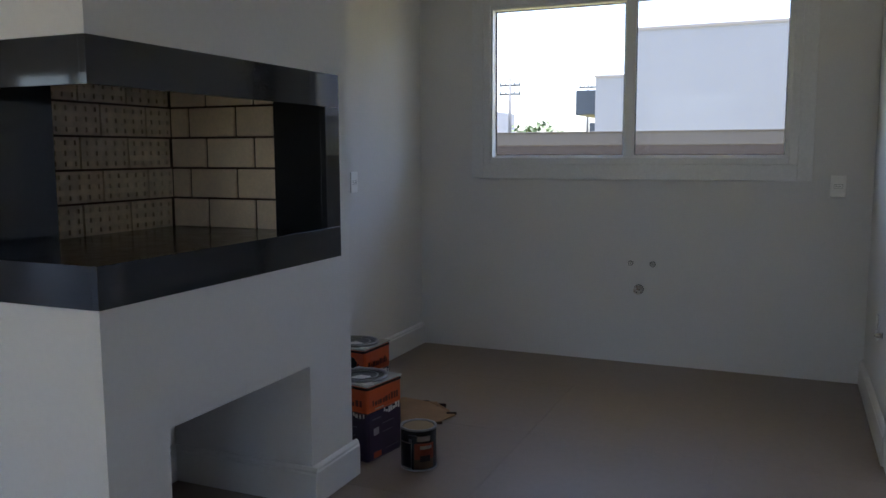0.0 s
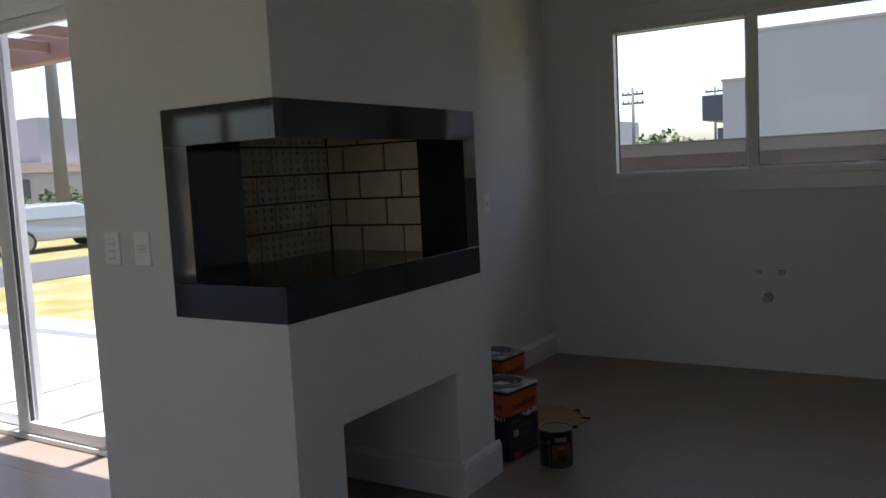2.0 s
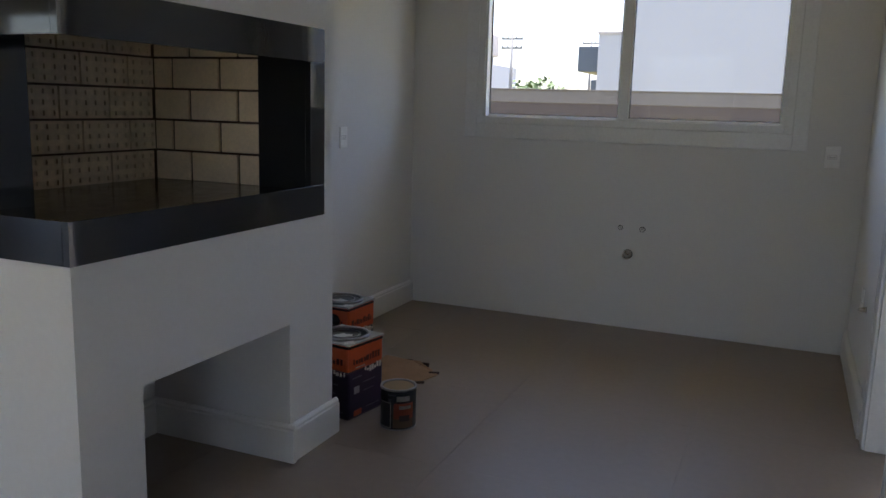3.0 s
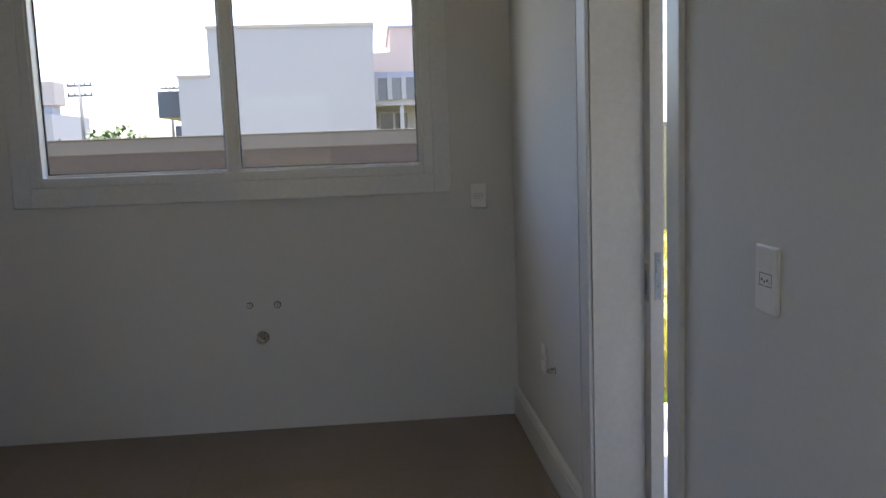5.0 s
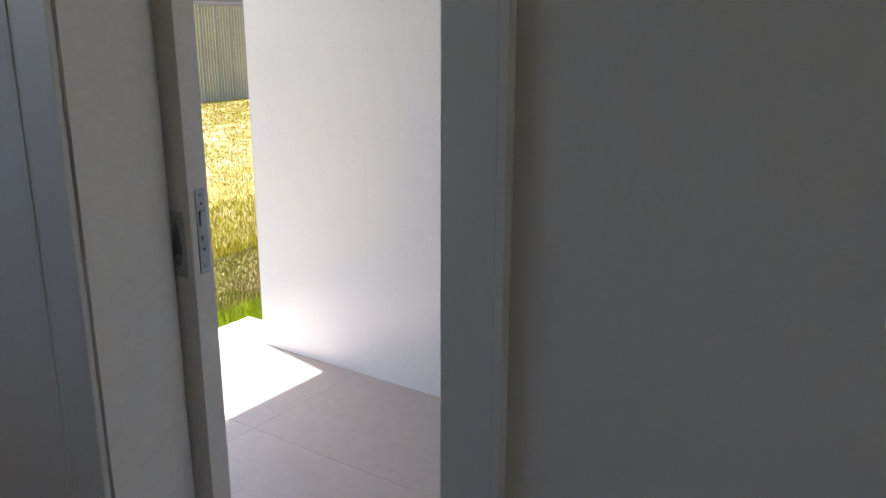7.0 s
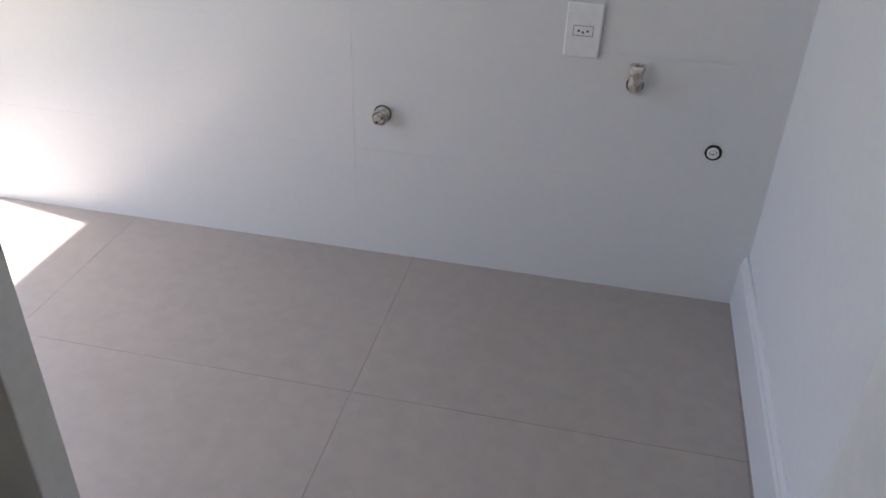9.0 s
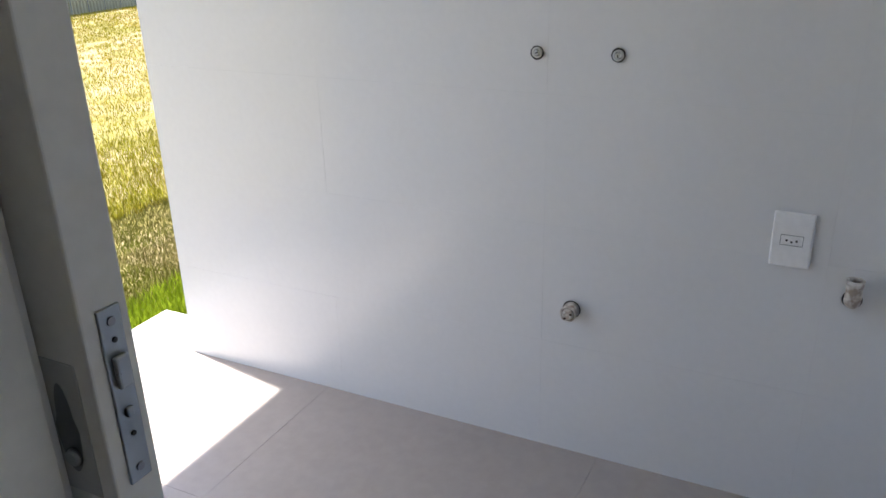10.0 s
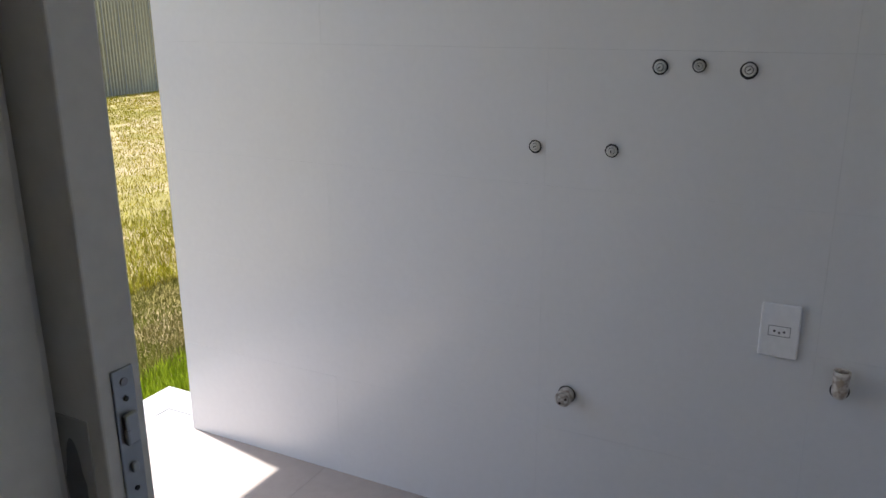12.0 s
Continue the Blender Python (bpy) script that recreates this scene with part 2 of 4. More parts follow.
def empty(name, at=(0, 0, 0), turn=0.0):
    ob = new(name)
    ob.empty_display_size = 0.1
    ob.matrix_basis = pose(*at, 0, 0, turn)
    return ob


def extrude_profile(pts, along, start, end, frame_m):
    """A straight moulding: profile points (a, b) swept from start to end, placed by frame_m(a, b, s)."""
    bm = bmesh.new()
    A = [bm.verts.new(frame_m(a, b, start)) for a, b in pts]
    B = [bm.verts.new(frame_m(a, b, end)) for a, b in pts]
    n = len(pts)
    for i in range(n):
        bm.faces.new((A[i], A[(i + 1) % n], B[(i + 1) % n], B[i]))
    bm.faces.new(A); bm.faces.new(B[::-1])
    return bm


BASE_PROFILE = ((0, 0), (0.016, 0), (0.016, 0.118), (0.0125, 0.124), (0.0125, 0.132), (0.009, 0.138), (0.006, 0.142), (0, 0.142))

# ---------------------------------------------------------------- setting: kitchen and living room
H = 2.72
XB, YB = -1.970, 0.556          # faces of the barbecue block
EB0, EB1 = -4.95, -2.7          # unseen glazed bay added to the east wall, behind the walk, to light the barbecue
GRID_X, GRID_Y, TILE = 0.978, 2.532, 0.815

def structure(name, bm, material, label=""):
    return tagged(part(name, bm, material), label, kind="structure")

# window wall with its opening
W0, W1, WZ0, WZ1 = -2.225, -0.38, 1.205, 2.225
structure("wall_north", boxes([(-2.857, W0, 4.0, 4.2, -0.1, H), (W1, 0.17, 4.0, 4.2, -0.1, H), (W0, W1, 4.0, 4.2, -0.1, WZ0), (W0, W1, 4.0, 4.2, WZ1, H)]),
          M["wall"], "white painted wall with a wide sliding window")
structure("wall_west", box(-2.857, -2.67, 1.80, 4.0, -0.1, H), M["wall"], "white painted side wall of the kitchen")
DY0, DY1, DZ = 1.905, 2.603, 2.12
structure("wall_east", boxes([(0, 0.17, -5.2, EB0, -0.1, H), (0, 0.17, EB0, EB1, 2.3, H), (0, 0.17, EB1, DY0, -0.1, H), (0, 0.17, DY1, 4.0, -0.1, H), (0, 0.17, DY0, DY1, DZ, H)]),
          M["wall"], "white painted wall with the door to the service porch")
# living room around and behind the camera
SA0, SA1, SB0, SB1 = -9.3, -7.3, -2.7, -1.3          # glazed openings of the south wall; SB is added, unseen, to light the window wall
structure("wall_south", boxes([(-9.6, SA0, -5.4, -5.2, -0.1, H), (SA1, SB0, -5.4, -5.2, -0.1, H), (SB1, 0.17, -5.4, -5.2, -0.1, H),
                               (SA0, SA1, -5.4, -5.2, 2.3, H), (SB0, SB1, -5.4, -5.2, 2.3, H)]), M["wall"], "white living room wall with two glazed openings, one added for light")
structure("wall_living", box(-9.8, -9.6, -5.4, 1.4, -0.1, H), M["wall"], "plain white living room wall")
GX0, GX1, GZ = -6.3, -2.9, 2.235
structure("wall_patio", boxes([(-9.6, GX0, 1.2, 1.34, -0.1, H), (GX0, GX1, 1.2, 1.34, GZ, H), (GX1, -2.857, 1.2, 1.8, -0.1, H)]), M["wall"],
          "white wall over the glazed patio door")
# the last box is an unseen eave, added to block high sky light
structure("ceiling", boxes([(-9.8, -2.9, -5.4, 1.34, H, H + 0.15), (-2.9, 0.17, -5.4, 1.4, H, H + 0.15), (-2.9, 0.17, 1.4, 4.2, H, H + 0.15), (-3.5, 0.8, 4.2, 5.05, H + .02, H + 0.15)]), M["ceiling"], "plain white ceiling slab with unseen eaves added to shade the kitchen window")
structure("floor", boxes([(-9.8, 0.17, -5.4, 1.4, -0.16, -0.0035), (-2.857, 0.17, 1.4, 4.2, -0.16, -0.0035)]), M["grout"], "grey-brown porcelain tile floor")

# skirting boards
def skirting(name, pts, label="white skirting board with a stepped top", thick=1.4):
    """pts: list of (wall point start, end, outward) on straight walls."""
    bm = bmesh.new()
    for (x0, y0), (x1, y1), (ox, oy) in pts:
        s = extrude_profile([(a * thick, b) for a, b in BASE_PROFILE], None, 0, 1, lambda a, b, k: (x0 + (x1 - x0) * k + ox * a, y0 + (y1 - y0) * k + oy * a, b + 0.001))
        tmp = bpy.data.meshes.new("tmp"); s.to_mesh(tmp); s.free(); bm.from_mesh(tmp); bpy.data.meshes.remove(tmp)
    return structure(name, bm, M["trim"], label)

skirting("baseboard_west", [((-2.67, 1.80), (-2.67, 4.0), (1, 0))])
skirting("baseboard_east", [((0, 2.713), (0, 4.0), (-1, 0)), ((0, -5.2), (0, EB0), (-1, 0)), ((0, EB1), (0, 1.826), (-1, 0))])
skirting("baseboard_block", [((XB, 1.505), (XB, 1.827), (1, 0)), ((XB, YB - 0.027), (XB, 0.782), (1, 0)), ((-2.9, YB), (XB, YB), (0, -1)),
                             ((-2.6, 1.505), (XB + 0.027, 1.505), (0, -1)), ((-2.6, 0.782), (-2.6, 1.505), (1, 0)), ((-2.655, 1.80), (XB, 1.80), (0, 1))], thick=1.2)

# ---------------------------------------------------------------- kitchen window
def window_kitchen():
    w = empty("window_1", (0, 4.0, WZ0))
    w["kind"] = "structure"
    tagged(w, "white framed two-pane sliding window, closed")
    y = 4.0
    o = Matrix.Translation((0, -4.0, -WZ0))
    def put(name, bm, m, parent, label=""):
        bmesh.ops.transform(bm, verts=bm.verts, matrix=o)
        return part(name, bm, m, parent, label)
    c = 0.09
    for nm, r in (("casing", (W0 - c + .009, W0, y - .012, y - .0005, WZ0 - c, WZ1 + c)), ("casing", (W1, W1 + c - .012, y - .012, y - .0005, WZ0 - c, WZ1 + c)),
                  ("casing", (W0, W1, y - .012, y - .0005, WZ0 - c, WZ0)), ("casing", (W0, W1, y - .012, y - .0005, WZ1, WZ1 + c))):
        put(nm, box(*r, bev=.003), M["pvc"], w)
    f = 0.045
    for r in ((W0, W0 + f, y - .014, y + .09, WZ0, WZ1), (W1 - f, W1, y - .014, y + .09, WZ0, WZ1), (W0 + f, W1 - f, y - .014, y + .09, WZ0, WZ0 + f), (W0 + f, W1 - f, y - .014, y + .09, WZ1 - f, WZ1)):
        put("window_frame", box(*r, bev=.004), M["pvc"], w)
    gl0, gl1, gr0, gr1, gz0, gz1 = -2.166, -1.352, -1.278, -0.45, 1.262, 2.158
    for k, (a, b, yy) in enumerate(((gl0, gl1, y + .045), (gr0, gr1, y + .004))):
        sa, sb = (W0 + f - .004, gl1 + .052) if k == 0 else (gr0 - .06, W1 - f + .004)
        rows = ((sa, a, yy, yy + .034, WZ0 + f - .004, WZ1 - f + .004), (b, sb, yy, yy + .034, WZ0 + f - .004, WZ1 - f + .004),
                (a, b, yy, yy + .034, WZ0 + f - .004, gz0), (a, b, yy, yy + .034, gz1, WZ1 - f + .004))
        s = put("sash", box(*rows[0], bev=.003), M["pvc"], w)
        for r in rows[1:]:
            put("sash", box(*r, bev=.003), M["pvc"], w)
        for r in ((a, a + .005, gz0, gz1), (b - .005, b, gz0, gz1), (a, b, gz0, gz0 + .005), (a, b, gz1 - .005, gz1)):
            put("gasket", box(r[0], r[1], yy + .009, yy + .02, r[2], r[3]), M["gasket"], w)
        p = put("pane", box(a - .003, b + .003, yy + .014, yy + .02, gz0 - .003, gz1 + .003), GLASS_CLEAR, w, "clear glass pane")
        p.visible_shadow = False
    put("frame_stop", box(W0 + f - .002, gl0 - .001, y - .008, y + .046, WZ0 + f - .004, WZ1 - f + .004, bev=.003), M["pvc"], w)
    put("frame_stop", box(gl0 - .001, gl1 + .012, y - .008, y + .046, gz1 + .001, WZ1 - f + .004, bev=.003), M["pvc"], w)
    put("latch_handle", box(-.43, -.412, y - .012, y + .004, 1.61, 1.71, bev=.005), M["pvc"], w)
    bm = box(W0, W1, y + .09, y + .23, WZ0 - .03, WZ0 + .005, bev=.003)
    put("window_sill", bm, M["curb"], w, "pale stone outer sill")
window_kitchen()


# ---------------------------------------------------------------- patio door
def patio_door():
    d = empty("door_patio", (GX0, 1.2, 0))
    tagged(d, "white framed sliding glass door to the patio", kind="structure")
    o = Matrix.Translation((-GX0, -1.2, 0))
    def put(name, bm, m, label=""):
        bmesh.ops.transform(bm, verts=bm.verts, matrix=o)
        return part(name, bm, m, d, label)
    f = 0.045
    for r in ((GX0, GX0 + f, 1.19, 1.33, 0, GZ), (GX1 - f, GX1, 1.19, 1.33, 0, GZ), (GX0 + f, GX1 - f, 1.19, 1.33, GZ - f, GZ), (GX0 + f, GX1 - f, 1.19, 1.33, 0.001, .03)):
        put("door_frame", box(*r, bev=.004), M["pvc"])
    s = 0.085
    for a, b, yy in ((GX0 + .02, -4.50, 1.265), (-4.60, GX1 - .02, 1.205)):
        z0, z1 = .03, GZ - f + .01
        for r in ((a, a + s + .02, z0, z1), (b - s, b, z0, z1), (a + s + .02, b - s, z0, z0 + .065), (a + s + .02, b - s, z1 - .07, z1)):
            put("sash", box(r[0], r[1], yy, yy + .04, r[2], r[3], bev=.004), M["pvc"])
        p = put("pane", box(a + s + .017, b - s + .003, yy + .017, yy + .023, z0 + .062, z1 - .067), GLASS, "clear glass pane")
        p.visible_shadow = False
        put("gasket", boxes([(a + s + .02, a + s + .026, yy + .01, yy + .03, z0 + .065, z1 - .07)]), M["gasket"])
patio_door()


def glazed_front(name, at, turn, width, label, top=2.2):
    """White framed glazing, built along +x from its origin."""
    d = empty(name, at, turn)
    tagged(d, label, kind="structure")
    n = max(1, round(width / 1.3))
    step = width / n
    for i in range(n + 1):
        x = i * step
        part("stile", box(max(0, x - .05), min(width, x + .05), -.04, .04, 0, top, bev=.004), M["pvc"], d)
    for z0, z1 in ((0, .07), (top - .08, top)):
        for i in range(n):
            part("rail", box(i * step + .05, (i + 1) * step - .05, -.04, .04, z0, z1, bev=.004), M["pvc"], d)
    for i in range(n):
        p = part("pane", box(i * step + .05, (i + 1) * step - .05, -.003, .003, .07, top - .08), GLASS, d)
        p.visible_shadow = False
glazed_front("window_2", (SA0, -5.3, 0), 0, SA1 - SA0, "white framed garden doors of the living room", 2.3)
# added glazing out of view: daylight towards the kitchen window wall
glazed_front("fill_glazing_south", (SB0, -5.3, 0), 0, SB1 - SB0, "unseen white framed glazing added in the south wall for light", 2.3)
# added glazing behind the walk: daylight for the barbecue side
glazed_front("fill_glazing_east", (.085, EB0, 0), 90, EB1 - EB0, "unseen white framed glazing added in the east wall for light", 2.3)


# ---------------------------------------------------------------- service door: casing, lining, sliding leaf
def service_door():
    d = empty("door_1", (0, DY0, 0))
    tagged(d, "white sliding door half open on the porch side", kind="structure")
    o = Matrix.Translation((0, -DY0, 0))
    def put(name, bm, m, parent=None, label=""):
        bmesh.ops.transform(bm, verts=bm.verts, matrix=o)
        return part(name, bm, m, parent or d, label)
    c = 0.085
    prof = lambda y0, y1, z0, z1: boxes([(-.013, -.0005, y0, y1, z0, z1)], bev=.003)
    for y0, y1 in ((DY0 - c + .008, DY0 + .004), (DY1 - .004, DY1 + c + .024)):
        put("casing", prof(y0, y1, 0.001, DZ + c), M["trim"])
        edge = (y0, y0 + .012) if y0 < DY0 - .05 else (y1 - .012, y1)
        put("casing_bead", boxes([(-.0155, -.013, edge[0], edge[1], 0.001, DZ + c)], bev=.002), M["trim"])
    put("casing", prof(DY0 + .004, DY1 - .004, DZ, DZ + c), M["trim"])
    put("lining", box(0.0, 0.158, DY1 - .011, DY1 + .018, .001, DZ, bev=.001), M["leaf"], label="off-white door lining")
    put("lining", box(0.0, 0.172, DY0 - .018, DY0 + .003, .001, DZ, bev=.001), M["leaf"])
    put("lining", box(0.0, 0.168, DY0 + .003, DY1 - .011, DZ - .02, DZ + .001), M["leaf"])
    leaf = put("door_leaf", box(.172, .215, 2.552, 3.36, .008, 2.16, bev=.002), M["leaf"], label="off-white sliding door leaf")
    put("lock_plate", box(.185, .206, 2.5495, 2.5525, .833, .983, bev=.001), M["steel"], leaf, "steel lock faceplate")
    put("latch_bolt", box(.189, .202, 2.544, 2.5495, .918, .945, bev=.002), M["steel"], leaf)
    put("dead_bolt", box(.192, .198, 2.546, 2.5495, .892, .900, bev=.001), M["steel"], leaf)
    for z in (.972, .845, .957, .876):
        put("screw", cyl((.1955, 2.5495, z), "-y", .0035 if z in (.972, .845) else .0022, .0012, 12), M["tin_metal"] if z in (.972, .845) else M["plastic_dark"], leaf)
    put("flush_pull", box(.1708, .1722, 2.568, 2.612, .825, .943, bev=.0006), M["satin_pale"], leaf, "flush steel pull plate")
    cup = bmesh.new()                     # waisted finger recess: a flat dish on the plate, recess shade put in as darker steel
    n = 24
    lo = [cup.verts.new((.1706, 2.590 + (.0125 - .003 * (math.sin(2 * math.pi * k / n) > .2)) * math.cos(2 * math.pi * k / n), .884 + .04 * math.sin(2 * math.pi * k / n))) for k in range(n)]
    hi = [cup.verts.new((.1710, 2.590 + (v.co.y - 2.590) * .8, .884 + (v.co.z - .884) * .9)) for v in lo]
    for k in range(n):
        cup.faces.new((lo[k], lo[(k + 1) % n], hi[(k + 1) % n], hi[k]))
    cup.faces.new(lo)
    put("pull_cup", cup, M["satin_shade"], leaf, "finger recess, its shade painted as darker steel")
    put("pull_knob", cyl((.1706, 2.588, .859), "-x", .008, .005, 16, .0065, bev=.001), M["steel"], leaf)
    put("rail", box(.1705, .224, 1.86, 3.5, 2.165, 2.215, bev=.003), M["trim"])
service_door()

# ---------------------------------------------------------------- service porch
SX, SY0, SY1, SZ = 1.521, 1.696, 3.866, 2.6
FZ = -0.052
structure("wall_porch", box(SX + .008, SX + .16, 1.45, SY1, -0.25, SZ), M["wgrout"], "white tiled porch wall")
structure("wall_porch_south", box(.17, SX + .008, 1.45, SY0, -0.25, SZ), M["wall"], "white painted end wall of the porch")
structure("porch_roof", box(.17, SX + .16, 1.45, SY1, SZ, SZ + .14), M["ceiling"], "flat porch roof")
structure("porch_floor", box(.17, SX + .008, SY0, 4.04, -0.25, FZ - .0035), M["grout"], "pale porcelain tiled porch floor")
structure("porch_edge", boxes([(.17, 1.585, 4.04, 4.166, -0.25, FZ + .002), (1.585, 1.712, SY1, 4.166, -0.25, FZ + .002), (SX + .008, 1.585, SY1, 4.04, -0.25, FZ - .001)], bev=.003),
          M["curb"], "pale speckled stone edging of the porch slab")
structure("baseboard_porch", extrude_profile(BASE_PROFILE, None, .172, SX, lambda a, b, s: (s, SY0 + a, b + FZ)), M["trim"], "white skirting board on the porch end wall")

# ---------------------------------------------------------------- barbecue block
def barbecue():
    b = empty("barbecue_block", (XB, YB, 0))
    tagged(b, "white built-in barbecue chimney with black granite corner surround", "barbecue")
    o = Matrix.Translation((-XB, -YB, 0))
    def put(name, bm, m, parent=None, label=""):
        bmesh.ops.transform(bm, verts=bm.verts, matrix=o)
        return part(name, bm, m, parent or b, label)
    X0, Y1 = -2.9, 1.80
    NY0, NY1, NZ = .782, 1.505, .519
    Z0, Z1 = .893, 1.565
    rows = [(X0, XB, YB, NY0, 0, Z0), (X0, XB, NY1, Y1, 0, Z0), (X0, XB, NY0, NY1, NZ, Z0), (X0, -2.6, NY0, NY1, 0, NZ),
            (X0, -2.71, YB, Y1, Z0, Z1), (-2.71, -2.46, YB, YB + .02, Z0, Z1), (-2.71, XB, 1.66, Y1, Z0, Z1),
            (X0, XB, YB, Y1, Z1, H)]
    for nm, r in zip(("pier", "pier", "lintel", "niche_back", "side_wall", "side_wall", "side_wall", "chimney_breast"), rows):
        put(nm, box(*r), M["wall"])
    g = .022                       # stone thickness
    px, py = XB + .004, YB - .004  # faces stand a little proud
    oz0, oz1 = 1.005, 1.447
    ox, oy = -2.347, 1.637         # inner edges of the two stiles
    put("top_band", boxes([(px - g, px, py, 1.733, oz1, Z1), (-2.456, px - g, py, py + g, oz1, Z1)], bev=.0008), M["granite"], label="black granite top band")
    put("bottom_band", boxes([(px - g, px, py, 1.733, Z0, oz0), (-2.456, px - g, py, py + g, Z0, oz0)], bev=.0008), M["granite"], label="black granite bottom band")
    put("stile", box(-2.456, ox, py, py + g, oz0 + .001, oz1 - .001, bev=.0008), M["granite"])
    put("stile", box(px - g, px, oy, 1.733, oz0 + .001, oz1 - .001, bev=.0008), M["granite"])
    put("return", box(ox - g, ox, py + g, .785, oz0 - .02, oz1 + .1, bev=.001), M["granite"], label="black granite side return")
    put("return", box(-2.19, px - g, oy, oy + g, oz0 - .02, oz1 + .1, bev=.001), M["granite"])
    put("hearth", box(-2.71, px - g, py + g, 1.66, Z0, oz0 - .012), M["hearth"], label="dark stone hearth")
    # no flue is cut: a dark mortar-coloured sheet stands in for its shade
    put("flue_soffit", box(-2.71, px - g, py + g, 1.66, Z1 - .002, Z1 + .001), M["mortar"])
    # brick linings: back wall of holed bricks, far wall of plain bricks
    bl, bh, j = .2145, .109, .0085
    back = put("back_lining", box(-2.712, -2.687, .56, 1.66, oz0 - .012, Z1 - .004), M["mortar"], label="mortar of the back lining")
    far = put("far_lining", box(-2.687, -2.19, 1.650, 1.6595, oz0 - .012, Z1 - .004), M["mortar"], label="mortar of the far lining")
    zrow = .875
    rng = random.Random(4)
    for r in range(6):
        z = zrow + r * (bh + j)
        z0, z1 = max(z, oz0 - .012), min(z + bh, Z1 - .006)
        if z1 - z0 < .01:
            continue
        x = -2.726 if r % 2 else -2.809
        while x < -2.2:
            a, c = max(x + .0012, -2.676), min(x + bl - .0012, -2.193)
            if c - a > .015:
                brick(put, far, (a, c, 1.640 + rng.uniform(0, .0012), 1.652, z0, z1), "y")
            x += bl + j
        y = .519 if r % 2 else .393
        while y < 1.63:
            a, c = max(y, .6), min(y + bl, 1.636)
            if c - a > .015:
                brick(put, back, (-2.69, -2.676 + rng.uniform(0, .0012), a, c, z0, z1), "x", holes=r > 0, y0=y, z0f=z)
            y += bl + j


def brick(put, parent, r, face, holes=False, y0=0.0, z0f=0.0):
    x0, x1, a, c, z0, z1 = r
    if not holes:
        put("brick", box(*r, bev=.0022, seg=1), M["firebrick"], parent)
        return
    # a grid of cells round square holes: bars with real depth
    bl, bh, nc, nr = .2145, .1085, 5, 3
    pitch_y, pitch_z, hole = bl / nc, bh / nr, .0165
    bm = bmesh.new()
    box(x0, x1 - .008, a, c, z0, z1, bm=bm)
    edges = []
    for i in range(nr):
        zc = z0f + (i + .5) * pitch_z
        edges.append((zc - hole / 2, zc + hole / 2))
    lo = z0
    for e0, e1 in edges + [(z1 + .001, z1 + .002)]:
        if min(e0, z1) - lo > .001:
            box(x1 - .008, x1, a, c, lo, min(e0, z1), bm=bm)
        lo = max(lo, e1)
    for e0, e1 in edges:
        e0c, e1c = max(e0, z0), min(e1, z1)
        if e1c - e0c < .002:
            continue
        s = a
        for k in range(nc + 1):
            yc = y0 + (k + .5) * pitch_y
            h0 = yc - hole / 2 if k < nc else c
            if min(h0, c) - s > .001:
                box(x1 - .008, x1, s, min(h0, c), e0c, e1c, bm=bm)
            s = max(s, yc + hole / 2)
            if s >= c:
                break
    put("brick", bm, M["firebrick_holed"], parent)
barbecue()

# ---------------------------------------------------------------- outdoors
GZ_LAWN = -0.13
structure("ground", box(-400, 400, -400, 400, -1.2, GZ_LAWN), M["soil"], "wide lawn of patchy yellow-green grass")
# this paving is added out of view to throw sunlight indoors
structure("terrace", boxes([(-10.5, -9.8, -6.1, 1.4, -0.3, -0.02), (-9.8, 0.5, -6.1, -5.4, -0.3, -0.02)]), M["paving"], "unseen pale paving added to bounce sunlight into the living room")
structure("patio", box(-9.6, -2.857, 1.4, 3.85, -0.3, -0.02), M["patio"], "pale sunlit patio paving")
structure("road", box(-16.2, -12.8, -120, 160, GZ_LAWN - .02, GZ_LAWN + .01), M["asphalt"], "grey asphalt street")


def blades(name, rects, n, h0, h1, material, label, seed, w=0.0026, spots=0):
    """Upright grass blades as one mesh of thin triangles."""
    rng = np.random.default_rng(seed)
    x0, x1, y0, y1 = rects
    # more blades nearer to the porch
    u = rng.random(n) ** 1.6
    y = y0 + (y1 - y0) * u
    x = x0 + (x1 - x0) * rng.random(n)
    if spots:                             # bare spots: spots > 0 keeps out of them, spots < 0 fills them
        f = .75 * np.sin(x * 2.3 + 1.9 * np.sin(y * 1.9)) * np.sin(y * 6.1 + 1.5 * np.sin(x * 1.7)) + .8 * np.sin(x * 9.1 + 1.7 * np.sin(y * 5.3)) * np.sin(y * 12.3 + 2.1 * np.sin(x * 4.3)) + .5 * np.sin(x * 37 + y * 9) * np.sin(y * 43 - x * 8)
        keep = (f < .6 + .3 * rng.random(n)) if spots > 0 else (f > .66 + .3 * rng.random(n))
        x, y = x[keep], y[keep]
        n = len(x)
    a = rng.random(n) * math.pi
    h = h0 + (h1 - h0) * rng.random(n)
    ww = w * (1 + 1.2 * (y - y0) / 8.0)
    lean = (rng.random((n, 2)) - .5) * (h[:, None] * 1.1)
    dx, dy = np.cos(a) * ww, np.sin(a) * ww
    v = np.zeros((n, 3, 3))
    z = GZ_LAWN - .005
    v[:, 0] = np.stack([x - dx, y - dy, np.full(n, z)], 1)
    v[:, 1] = np.stack([x + dx, y + dy, np.full(n, z)], 1)
    v[:, 2] = np.stack([x + lean[:, 0], y + lean[:, 1], z + h], 1)
    me = bpy.data.meshes.new(name)
    me.from_pydata(v.reshape(-1, 3).tolist(), [], np.arange(n * 3).reshape(-1, 3).tolist())
    me.materials.append(material)
    return tagged(new(name, me), label, "grass", kind="stuff")


